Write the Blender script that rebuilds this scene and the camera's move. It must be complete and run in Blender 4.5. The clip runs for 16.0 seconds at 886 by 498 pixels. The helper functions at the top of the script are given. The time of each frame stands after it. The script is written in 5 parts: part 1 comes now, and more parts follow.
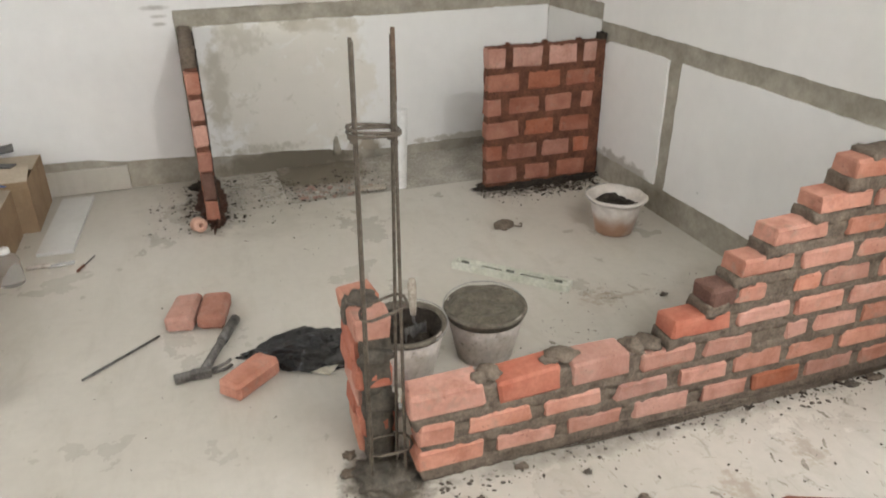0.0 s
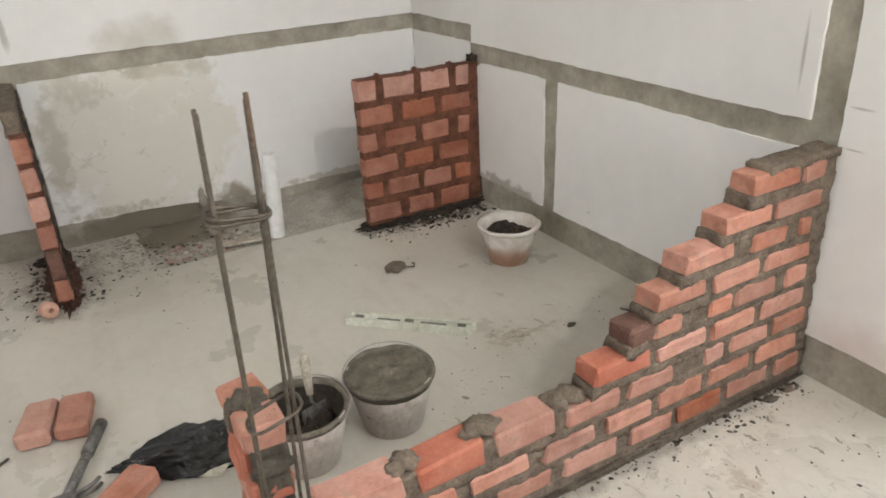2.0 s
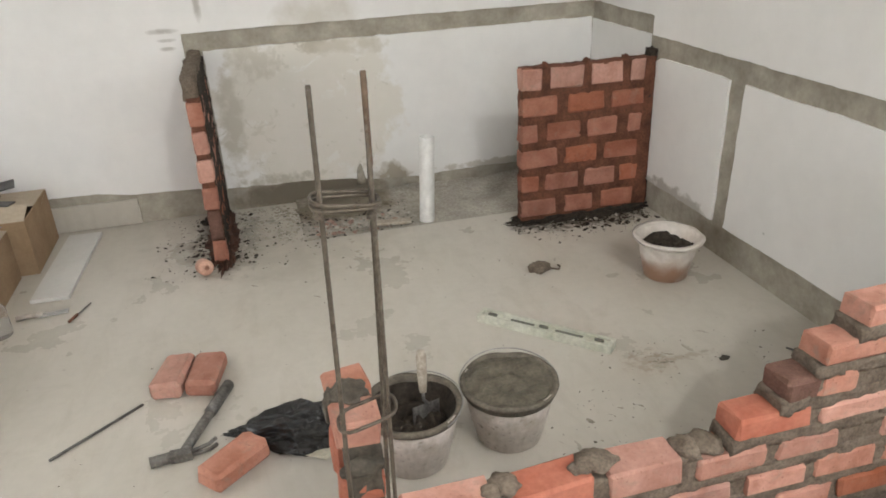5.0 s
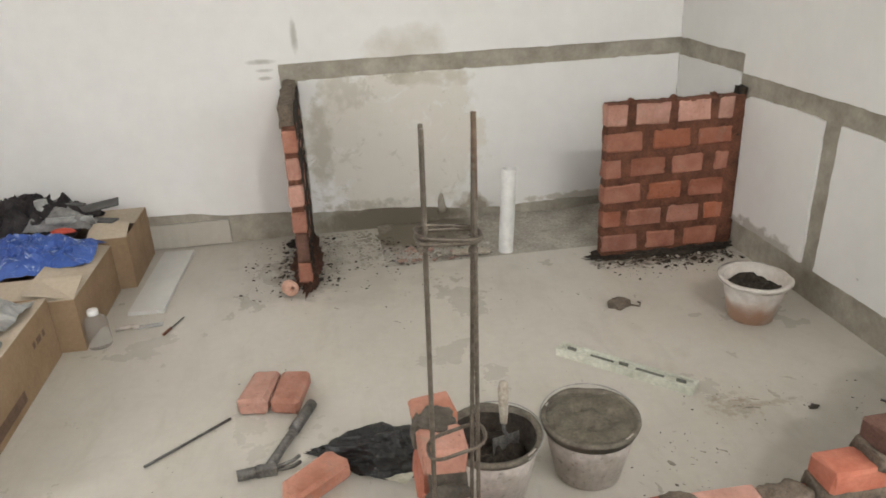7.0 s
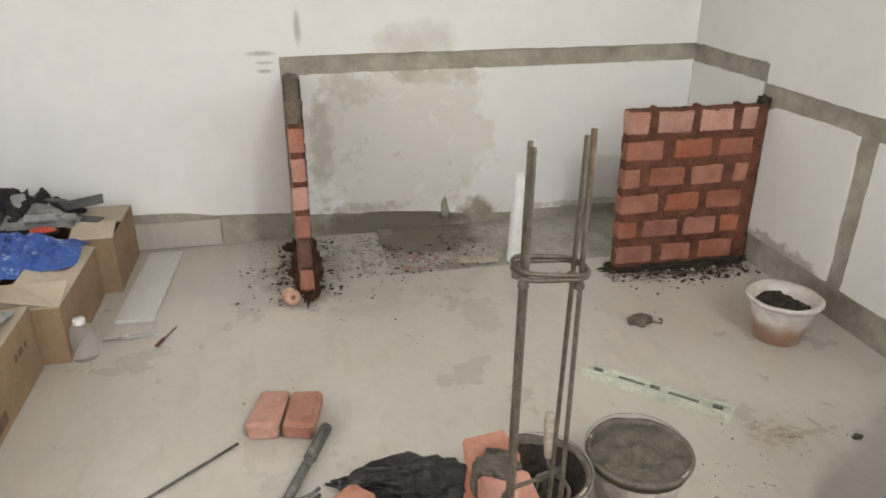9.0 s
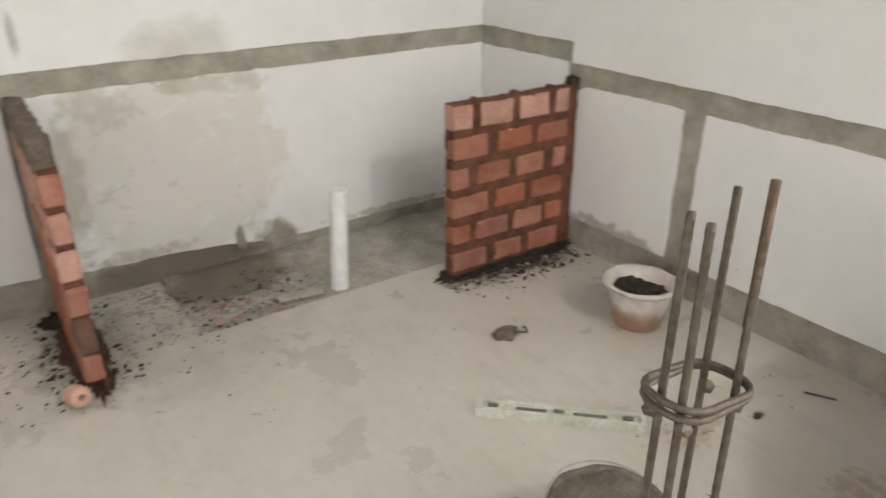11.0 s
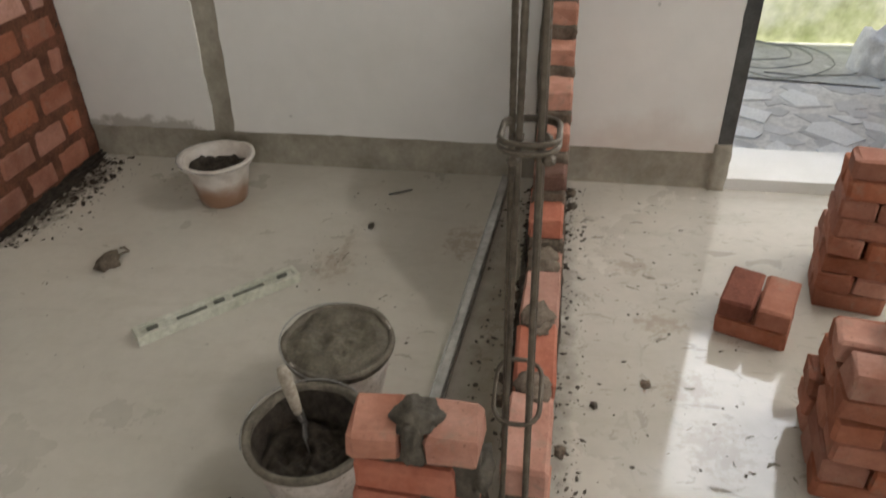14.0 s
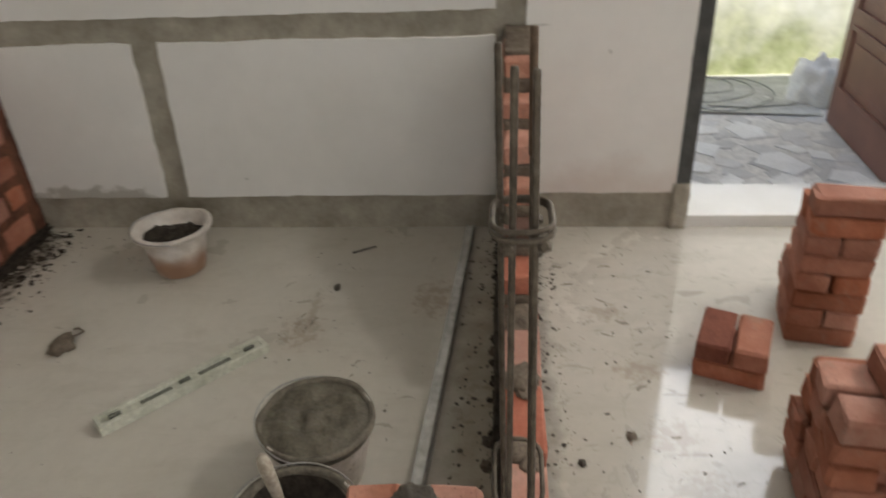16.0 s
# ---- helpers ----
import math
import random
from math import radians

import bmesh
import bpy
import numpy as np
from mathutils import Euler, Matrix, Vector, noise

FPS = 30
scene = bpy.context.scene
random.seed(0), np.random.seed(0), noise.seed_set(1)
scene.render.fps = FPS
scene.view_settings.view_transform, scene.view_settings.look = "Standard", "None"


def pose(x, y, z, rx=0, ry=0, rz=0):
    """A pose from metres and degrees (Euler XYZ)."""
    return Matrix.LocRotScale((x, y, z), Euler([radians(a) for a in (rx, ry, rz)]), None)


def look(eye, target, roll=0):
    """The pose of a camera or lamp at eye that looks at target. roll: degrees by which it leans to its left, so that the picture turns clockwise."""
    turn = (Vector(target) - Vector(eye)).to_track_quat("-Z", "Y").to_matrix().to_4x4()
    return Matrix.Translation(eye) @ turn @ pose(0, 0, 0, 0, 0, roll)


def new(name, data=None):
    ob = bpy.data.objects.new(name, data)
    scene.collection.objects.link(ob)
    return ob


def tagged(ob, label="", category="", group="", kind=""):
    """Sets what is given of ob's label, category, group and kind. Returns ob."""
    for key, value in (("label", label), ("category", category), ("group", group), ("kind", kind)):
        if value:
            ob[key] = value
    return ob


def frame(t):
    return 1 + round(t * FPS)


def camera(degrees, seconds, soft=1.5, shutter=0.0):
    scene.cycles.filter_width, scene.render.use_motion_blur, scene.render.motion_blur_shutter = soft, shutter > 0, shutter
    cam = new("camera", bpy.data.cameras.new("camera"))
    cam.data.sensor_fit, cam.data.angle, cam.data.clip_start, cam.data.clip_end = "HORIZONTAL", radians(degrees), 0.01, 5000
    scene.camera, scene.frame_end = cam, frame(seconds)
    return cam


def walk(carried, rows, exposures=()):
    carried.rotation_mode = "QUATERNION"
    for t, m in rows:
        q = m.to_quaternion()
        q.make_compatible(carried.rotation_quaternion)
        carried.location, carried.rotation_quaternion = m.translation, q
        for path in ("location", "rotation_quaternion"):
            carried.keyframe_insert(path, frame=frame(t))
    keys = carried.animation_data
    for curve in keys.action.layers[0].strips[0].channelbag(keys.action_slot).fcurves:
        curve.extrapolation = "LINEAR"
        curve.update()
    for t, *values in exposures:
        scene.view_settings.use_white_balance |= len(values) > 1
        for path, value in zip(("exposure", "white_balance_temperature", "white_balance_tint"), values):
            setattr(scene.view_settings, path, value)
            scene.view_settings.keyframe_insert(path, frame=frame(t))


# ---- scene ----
cam = camera(62.8, 16.0, soft=1.7, shutter=0.3)
PATH = [
    (0, (0.05, 0.109, 1.51), (0.62, 1.813, 0.632), -0.6),
    (0.5, (0.049, 0.115, 1.544), (0.67, 1.849, 0.764), -0.6),
    (1, (0.054, 0.18, 1.535), (0.777, 1.864, 0.735), 1.8),
    (1.5, (0.071, 0.296, 1.547), (0.884, 1.928, 0.724), -1.5),
    (2, (0.14, 0.367, 1.536), (1.002, 1.959, 0.684), -3.2),
    (2.5, (0.274, 0.383, 1.538), (1.171, 1.974, 0.723), -3.1),
    (3, (0.363, 0.401, 1.532), (1.346, 1.964, 0.764), -2.1),
    (3.5, (0.34, 0.468, 1.533), (1.144, 2.138, 0.782), -4.5),
    (4, (0.292, 0.479, 1.502), (0.82, 2.198, 0.627), -4.8),
    (4.2, (0.291, 0.477, 1.492), (0.796, 2.197, 0.605), -3.4),
    (6.3, (0.257, 0.458, 1.514), (0.608, 2.253, 0.707), -3.2),
    (6.5, (0.249, 0.452, 1.517), (0.578, 2.249, 0.704), -2.7),
    (7, (0.222, 0.454, 1.527), (0.488, 2.275, 0.745), -2.5),
    (7.5, (0.201, 0.452, 1.532), (0.425, 2.279, 0.749), -2.2),
    (8, (0.158, 0.467, 1.529), (0.355, 2.289, 0.729), -1.1),
    (8.2, (0.129, 0.501, 1.531), (0.355, 2.322, 0.736), -1.0),
    (10.3, (-0.035, 1.052, 1.482), (0.493, 2.787, 0.64), 1.5),
    (10.5, (-0.045, 1.121, 1.48), (0.525, 2.832, 0.616), 1.4),
    (11, (-0.171, 1.306, 1.485), (0.855, 2.807, 0.651), -0.2),
    (11.5, (-0.198, 1.428, 1.481), (1.146, 2.595, 0.568), -1.7),
    (12, (-0.156, 1.552, 1.462), (1.417, 2.297, 0.476), -4.7),
    (12.5, (-0.209, 1.606, 1.461), (1.443, 1.997, 0.403), -1.7),
    (13, (-0.365, 1.683, 1.509), (1.391, 1.851, 0.567), -3.5),
    (13.5, (-0.463, 1.679, 1.478), (1.297, 1.891, 0.553), -2.0),
    (14, (-0.471, 1.644, 1.433), (1.167, 1.937, 0.323), -1.5),
    (14.5, (-0.469, 1.658, 1.412), (1.095, 1.931, 0.195), -1.3),
    (15, (-0.428, 1.752, 1.411), (1.198, 1.811, 0.248), -1.5),
    (15.5, (-0.401, 1.807, 1.421), (1.235, 1.644, 0.283), -3.3),
    (16, (-0.404, 1.702, 1.473), (1.302, 1.873, 0.443), -2.9),
]
EXPOSURE = [(0.0, 1.42, 6350, 10), (3.0, 1.42, 6350, 10), (3.5, 1.36, 6350, 10), (4.0, 1.4, 6350, 10), (7.0, 1.42, 6400, 10), (12.0, 1.5, 6400, 10), (12.5, 1.42, 6300, 10),
            (13.0, 0.9, 6500, 10), (13.5, 0.56, 6600, 10), (14.5, 0.9, 6650, 10), (15.5, 0.84, 6600, 10), (16.0, 0.68, 6650, 10)]
walk(cam, [(t, look(eye, target, roll)) for t, eye, target, roll in PATH], EXPOSURE)

# ---- light ----
world = bpy.data.worlds.new("sky")
scene.world = world
world.use_nodes = True
wn = world.node_tree.nodes
sky = wn.new("ShaderNodeTexSky")
sky.sky_type, sky.sun_disc = "NISHITA", False
sky.sun_elevation, sky.sun_rotation = radians(62), radians(-50)
world.node_tree.links.new(sky.outputs[0], wn["Background"].inputs[0])
wn["Background"].inputs[1].default_value = 0.15

sun = new("sun", bpy.data.lights.new("sun", "SUN"))
sun.data.energy, sun.data.angle, sun.data.color = 5.0, radians(0.5), (1.0, 0.95, 0.87)
sun.matrix_basis = look((0, 0, 0), (0.36, -0.3, -0.88))


def window_light(name, place, target, width, height, watts, colour, spread=180):
    lamp = new(name, bpy.data.lights.new(name, "AREA"))
    lamp.data.shape, lamp.data.size, lamp.data.size_y = "RECTANGLE", width, height
    lamp.data.energy, lamp.data.color = watts, colour
    lamp.data.spread = radians(spread)
    lamp.matrix_basis = look(place, target)
    return lamp


# the first two are added fill at unseen openings; the third stands in the doorway
window_light("window_light", (0.6, -2.16, 1.92), (1.3, 4.0, 0.7), 1.1, 0.9, 7, (1.0, 0.975, 0.94))
window_light("window_light", (-2.76, 1.4, 1.6), (2.2, 3.0, 0.7), 0.7, 0.7, 5, (1.0, 0.975, 0.94), 110)
window_light("doorway_light", (2.43, 0.515, 1.56), (-2.0, 0.7, 0.6), 0.9, 1.06, 12, (0.97, 0.985, 1.0))
# the bulb under the ceiling that casts the stepped shadow of the brick wall
bulb = new("ceiling_bulb_light", bpy.data.lights.new("ceiling_bulb_light", "POINT"))
bulb.data.energy, bulb.data.color, bulb.data.shadow_soft_size = 72, (1.0, 0.985, 0.955), 0.06
bulb.matrix_basis = pose(1.55, -1.3, 3.98)


# ---- materials ----
def ramp(nt, fac, stops):
    r = nt.nodes.new("ShaderNodeValToRGB")
    while len(r.color_ramp.elements) < len(stops):
        r.color_ramp.elements.new(0.5)
    for e, (p, c) in zip(r.color_ramp.elements, stops):
        e.position, e.color = p, (*c, 1)
    nt.links.new(fac, r.inputs[0])
    return r.outputs[0]


def noise_of(nt, vec, scale, detail=5.0, rough=0.6, distort=0.0):
    n = nt.nodes.new("ShaderNodeTexNoise")
    n.inputs["Scale"].default_value, n.inputs["Detail"].default_value = scale, detail
    n.inputs["Roughness"].default_value, n.inputs["Distortion"].default_value = rough, distort
    nt.links.new(vec, n.inputs["Vector"])
    return n.outputs["Fac"]


def calc(nt, op, a, b=0.0, clamp=False):
    m = nt.nodes.new("ShaderNodeMath")
    m.operation, m.use_clamp = op, clamp
    for k, v in enumerate((a, b)):
        if isinstance(v, (int, float)):
            m.inputs[k].default_value = v
        else:
            nt.links.new(v, m.inputs[k])
    return m.outputs[0]


def mixed(nt, fac, a, b, mode="MIX"):
    m = nt.nodes.new("ShaderNodeMix")
    m.data_type, m.blend_type = "RGBA", mode
    for k, v in ((0, fac), (6, a), (7, b)):
        if isinstance(v, (int, float)):
            m.inputs[k].default_value = v
        elif isinstance(v, tuple):
            m.inputs[k].default_value = (*v, 1)
        else:
            nt.links.new(v, m.inputs[k])
    return m.outputs[2]


def mat(name, dark, light, scale=6.0, rough=0.75, bump=0.3, bump_scale=70.0, metal=0.0, fine=0.25, fine_scale=120.0,
        vary=0.0, spec=0.4, bump_distance=0.004):
    """A surface with a broad and a fine variation; vary: the change from object to object."""
    m = bpy.data.materials.new(name)
    m.use_nodes = True
    nt = m.node_tree
    b = nt.nodes["Principled BSDF"]
    vec = nt.nodes.new("ShaderNodeTexCoord").outputs["Object"]
    info = None
    if vary:
        info = nt.nodes.new("ShaderNodeObjectInfo")
        add = nt.nodes.new("ShaderNodeVectorMath")
        add.operation = "MULTIPLY_ADD"
        nt.links.new(info.outputs["Random"], add.inputs[0])
        add.inputs[1].default_value = (13.0, 7.0, 5.0)
        nt.links.new(vec, add.inputs[2])
        vec = add.outputs[0]
    broad = noise_of(nt, vec, scale, 4.0)
    col = ramp(nt, broad, [(0.3, dark), (0.7, light)])
    small = noise_of(nt, vec, fine_scale, 3.0)
    shade = ramp(nt, small, [(0.3, (1 - fine,) * 3), (0.65, (1.0, 1.0, 1.0))])
    col = mixed(nt, 1.0, col, shade, "MULTIPLY")
    if vary:
        hsv = nt.nodes.new("ShaderNodeHueSaturation")
        value = calc(nt, "MULTIPLY_ADD", info.outputs["Random"], vary)
        nt.nodes[-1].inputs[2].default_value = 1 - vary / 2
        turned = calc(nt, "FRACT", calc(nt, "MULTIPLY", info.outputs["Random"], 7.31))
        sat = calc(nt, "MULTIPLY_ADD", turned, vary * 0.7)
        nt.nodes[-1].inputs[2].default_value = 1 - vary * 0.35
        nt.links.new(value, hsv.inputs["Value"])
        nt.links.new(sat, hsv.inputs["Saturation"])
        nt.links.new(col, hsv.inputs["Color"])
        col = hsv.outputs[0]
    nt.links.new(col, b.inputs["Base Color"])
    b.inputs["Roughness"].default_value, b.inputs["Metallic"].default_value = rough, metal
    b.inputs["Specular IOR Level"].default_value = spec
    if bump:
        bp = nt.nodes.new("ShaderNodeBump")
        bp.inputs["Strength"].default_value, bp.inputs["Distance"].default_value = bump, bump_distance
        nt.links.new(noise_of(nt, vec, bump_scale, 6.0, 0.65), bp.inputs["Height"])
        nt.links.new(bp.outputs[0], b.inputs["Normal"])
    return m


def base_colour(m):
    """The node tree, the shader and what feeds its base colour."""
    nt = m.node_tree
    b = nt.nodes["Principled BSDF"]
    return nt, b, b.inputs["Base Color"].links[0].from_socket


def ellipse(nt, axes, centre, radii, wobble=0.35, scale=5.0):
    """1 at the middle of a ragged patch in the plane of two axes, 0 outside it."""
    vec = nt.nodes.new("ShaderNodeTexCoord").outputs["Object"]
    sep = nt.nodes.new("ShaderNodeSeparateXYZ")
    nt.links.new(vec, sep.inputs[0])
    total = None
    for a, c, r in zip(axes, centre, radii):
        d = calc(nt, "DIVIDE", calc(nt, "SUBTRACT", sep.outputs[a], c), r)
        d = calc(nt, "MULTIPLY", d, d)
        total = d if total is None else calc(nt, "ADD", total, d)
    ragged = calc(nt, "MULTIPLY", calc(nt, "SUBTRACT", noise_of(nt, vec, scale, 6.0), 0.5), wobble * 6)
    return calc(nt, "SUBTRACT", 1.0, calc(nt, "ADD", total, ragged), True)


BRICK = mat("brick_clay", (0.40, 0.178, 0.122), (0.57, 0.31, 0.236), 9, 0.88, 0.4, 110, vary=0.34, fine=0.13, fine_scale=80, spec=0.2)
BRICK_OLD = mat("brick_clay_damp", (0.29, 0.108, 0.064), (0.43, 0.185, 0.122), 9, 0.82, 0.4, 110, vary=0.3, fine=0.15, fine_scale=80, spec=0.22)
BRICK_ORANGE = mat("brick_clay_orange", (0.4, 0.125, 0.075), (0.5, 0.2, 0.135), 9, 0.85, 0.4, 110, fine=0.15, fine_scale=80, spec=0.2)
BRICK_BURNT = mat("brick_clay_burnt", (0.15, 0.05, 0.032), (0.25, 0.09, 0.058), 14, 0.85, 0.5, 110, spec=0.2)
BRICK_DARK = mat("brick_mortar_smeared", (0.13, 0.07, 0.05), (0.2, 0.11, 0.085), 20, 0.85, 0.6, 120, spec=0.2)
MORTAR = mat("mortar", (0.14, 0.109, 0.081), (0.255, 0.205, 0.158), 18, 0.9, 0.9, 130, fine=0.4, spec=0.2)
MORTAR_RED = mat("mortar_red_brown", (0.1, 0.043, 0.025), (0.23, 0.092, 0.055), 12, 0.85, 0.8, 120, fine=0.4, spec=0.25)
MORTAR_WET = mat("mortar_wet", (0.06, 0.05, 0.037), (0.145, 0.123, 0.094), 22, 0.62, 0.9, 90, fine=0.35, spec=0.35)
MORTAR_POT = mat("mortar_freshly_mixed", (0.085, 0.073, 0.051), (0.18, 0.157, 0.115), 26, 0.55, 0.9, 90, fine=0.35, spec=0.35)
MUD = mat("red_brown_mud", (0.05, 0.022, 0.013), (0.12, 0.055, 0.034), 30, 0.75, 0.9, 120, fine=0.4, spec=0.3)
SOIL = mat("wet_mortar_crumbs", (0.018, 0.014, 0.01), (0.062, 0.048, 0.035), 40, 0.8, 0.8, 150, spec=0.25)
CEMENT = mat("cement_render", (0.29, 0.262, 0.21), (0.48, 0.443, 0.37), 8, 0.92, 0.45, 45, fine=0.12, fine_scale=60, spec=0.15)
SCREED = mat("rough_screed", (0.36, 0.33, 0.28), (0.54, 0.505, 0.44), 7, 0.92, 0.9, 45, fine=0.35, fine_scale=70, spec=0.15)
PLASTER = mat("white_paint", (0.775, 0.76, 0.725), (0.83, 0.815, 0.785), 1.6, 0.82, 0.12, 30, fine=0.03, fine_scale=12, spec=0.2)
PLASTER_BACK = mat("white_paint_stained", (0.79, 0.78, 0.755), (0.85, 0.84, 0.815), 1.4, 0.82, 0.15, 25, fine=0.03, fine_scale=12, spec=0.2)
CEILING = mat("ceiling_paint", (0.72, 0.71, 0.69), (0.78, 0.77, 0.75), 1.0, 0.9, 0.1, 20, fine=0.02)
TILE = mat("cream_floor_tile", (0.475, 0.442, 0.378), (0.57, 0.536, 0.472), 1.1, 0.2, 0.0, fine=0.05, fine_scale=25, spec=0.5)
STEEL = mat("rebar_steel", (0.11, 0.088, 0.066), (0.21, 0.177, 0.138), 25, 0.55, 0.4, 180, metal=0.6, fine=0.4, fine_scale=60)
STEEL_RUST = mat("rebar_steel_rusty", (0.11, 0.07, 0.045), (0.22, 0.15, 0.1), 18, 0.7, 0.5, 180, metal=0.35, fine=0.4, fine_scale=60)
BUCKET = mat("dirty_plastic", (0.48, 0.425, 0.375), (0.68, 0.62, 0.565), 9, 0.5, 0.2, 40, fine=0.25, fine_scale=30)
BUCKET_WHITE = mat("white_plastic", (0.5, 0.43, 0.37), (0.74, 0.7, 0.65), 10, 0.42, 0.15, 40, fine=0.15, fine_scale=30)
RIM_DIRTY = mat("mortar_caked_rim", (0.085, 0.073, 0.054), (0.21, 0.18, 0.138), 25, 0.8, 0.6, 120, fine=0.3)
WIRE = mat("galvanised_wire", (0.3, 0.29, 0.27), (0.45, 0.44, 0.42), 30, 0.45, 0.1, metal=0.7)
ALLOY = mat("scuffed_aluminium", (0.62, 0.62, 0.6), (0.85, 0.85, 0.83), 14, 0.22, 0.15, 80, metal=0.55, fine=0.25, fine_scale=40)
LEVEL = mat("pale_green_metal", (0.5, 0.505, 0.405), (0.7, 0.7, 0.6), 16, 0.5, 0.15, 60, fine=0.25, fine_scale=60)
LEVEL_GAP = mat("level_recess", (0.1, 0.1, 0.08), (0.2, 0.2, 0.165), 30, 0.7)
PVC = mat("white_pvc", (0.76, 0.75, 0.72), (0.88, 0.875, 0.85), 14, 0.45, 0.1, fine=0.12, fine_scale=30)
CARD = mat("cardboard", (0.27, 0.183, 0.108), (0.36, 0.255, 0.158), 5, 0.85, 0.15, 90, fine=0.1, fine_scale=60, spec=0.15)
CARD_IN = mat("cardboard_pale", (0.45, 0.375, 0.28), (0.54, 0.46, 0.36), 5, 0.85, 0.15, 90, fine=0.1, fine_scale=60, spec=0.15)
INK = mat("brown_ink", (0.12, 0.075, 0.045), (0.18, 0.11, 0.07), 20, 0.8)
BLACK = mat("black_polythene", (0.008, 0.008, 0.008), (0.02, 0.019, 0.018), 10, 0.27, 0.6, 26, fine=0.2, spec=0.5, bump_distance=0.01)
BLUE = mat("blue_polythene", (0.02, 0.065, 0.27), (0.05, 0.12, 0.42), 10, 0.38, 0.5, 25, fine=0.15, spec=0.5, bump_distance=0.01)
CLEAR = mat("cloudy_polythene", (0.2, 0.2, 0.19), (0.46, 0.46, 0.44), 14, 0.3, 0.6, 30, fine=0.08, spec=0.5, bump_distance=0.01)
CLOTH = mat("dark_cloth", (0.02, 0.017, 0.018), (0.06, 0.05, 0.05), 12, 0.95, 0.6, 90)
TAN = mat("tan_sacking", (0.33, 0.25, 0.17), (0.46, 0.36, 0.26), 14, 0.9, 0.4, 90)
RED = mat("red_plastic", (0.5, 0.06, 0.03), (0.6, 0.1, 0.05), 14, 0.45, 0.1)
TOOL = mat("worn_dark_steel", (0.1, 0.094, 0.085), (0.24, 0.225, 0.205), 30, 0.5, 0.3, 90, metal=0.5, fine=0.3)
WOOD = mat("weathered_wood_handle", (0.34, 0.29, 0.22), (0.52, 0.46, 0.38), 30, 0.7, 0.3, 80, fine=0.25)
PINK = mat("pink_terracotta", (0.58, 0.33, 0.24), (0.7, 0.44, 0.34), 20, 0.7, 0.2)
DOOR = mat("brown_painted_door", (0.13, 0.055, 0.04), (0.19, 0.085, 0.062), 4, 0.42, 0.15, 30, fine=0.1)
FRAME_GREY = mat("grey_frame", (0.06, 0.06, 0.058), (0.115, 0.115, 0.11), 12, 0.7, 0.5, 60, fine=0.25)
GROUND = mat("yard_concrete", (0.64, 0.625, 0.58), (0.78, 0.765, 0.72), 3, 0.9, 0.6, 25, fine=0.3, fine_scale=40)
SHARD = mat("pale_stone", (0.76, 0.76, 0.73), (0.88, 0.88, 0.86), 6, 0.7, 0.3, 40)
SHARD_GREY = mat("grey_stone", (0.5, 0.5, 0.48), (0.66, 0.655, 0.635), 6, 0.75, 0.4, 40, vary=0.4)
MOSS = mat("mossy_wall", (0.2, 0.25, 0.09), (0.62, 0.64, 0.42), 3.2, 0.92, 0.5, 20, fine=0.3, fine_scale=14)

# the yard wall's colour turns white upwards, raggedly, above the moss
nt, b, col = base_colour(MOSS)
sep = nt.nodes.new("ShaderNodeSeparateXYZ")
nt.links.new(nt.nodes.new("ShaderNodeTexCoord").outputs["Object"], sep.inputs[0])
height = calc(nt, "ADD", sep.outputs[2], calc(nt, "MULTIPLY", noise_of(nt, nt.nodes.new("ShaderNodeTexCoord").outputs["Object"], 2.5, 5.0), 0.9))
nt.links.new(mixed(nt, calc(nt, "MULTIPLY", calc(nt, "SUBTRACT", height, 0.52), 1.7, True), col, (0.88, 0.885, 0.86)), b.inputs["Base Color"])

# stains of the back wall: a broad beige damp patch and a darker one above the chase
nt, b, col = base_colour(PLASTER_BACK)
def stain(centre, radii, strength, colour, wobble=0.4, scale=7.0):
    global col
    col = mixed(nt, calc(nt, "MULTIPLY", ellipse(nt, (0, 2), centre, radii, wobble, scale), strength, True), col, colour)


obj = nt.nodes.new("ShaderNodeTexCoord").outputs["Object"]
stain((0.56, 0.5), (0.5, 0.47), 4.0, (0.72, 0.69, 0.625), 0.42, 6.0)
stain((0.6, 0.42), (0.36, 0.34), 2.0, (0.745, 0.71, 0.65), 0.5, 11.0)
inside = calc(nt, "MULTIPLY", ellipse(nt, (0, 2), (0.5, 0.5), (0.56, 0.5), 0.3, 5.0), 3.0, True)
peel = ramp(nt, noise_of(nt, obj, 9.0, 9.0, 0.72, 0.6), [(0.58, (0, 0, 0)), (0.6, (0.75, 0.75, 0.75))])
col = mixed(nt, calc(nt, "MULTIPLY", peel, inside), col, (0.6, 0.57, 0.5))
pale = ramp(nt, noise_of(nt, obj, 5.0, 8.0, 0.7, 1.0), [(0.6, (0, 0, 0)), (0.63, (0.7, 0.7, 0.7))])
col = mixed(nt, calc(nt, "MULTIPLY", pale, inside), col, (0.8, 0.785, 0.745))
stain((0.66, 1.02), (0.26, 0.12), 1.0, (0.64, 0.61, 0.55), 0.35, 8.0)
stain((0.62, 0.87), (0.1, 0.055), 3.0, (0.5, 0.465, 0.39), 0.6, 16.0)
stain((0.8, 0.84), (0.22, 0.05), 1.0, (0.6, 0.565, 0.49), 0.6, 14.0)
stain((0.3, 0.8), (0.16, 0.12), 1.0, (0.6, 0.57, 0.5), 0.8, 18.0)
stain((0.15, 0.5), (0.07, 0.3), 1.2, (0.55, 0.52, 0.45), 0.5, 12.0)
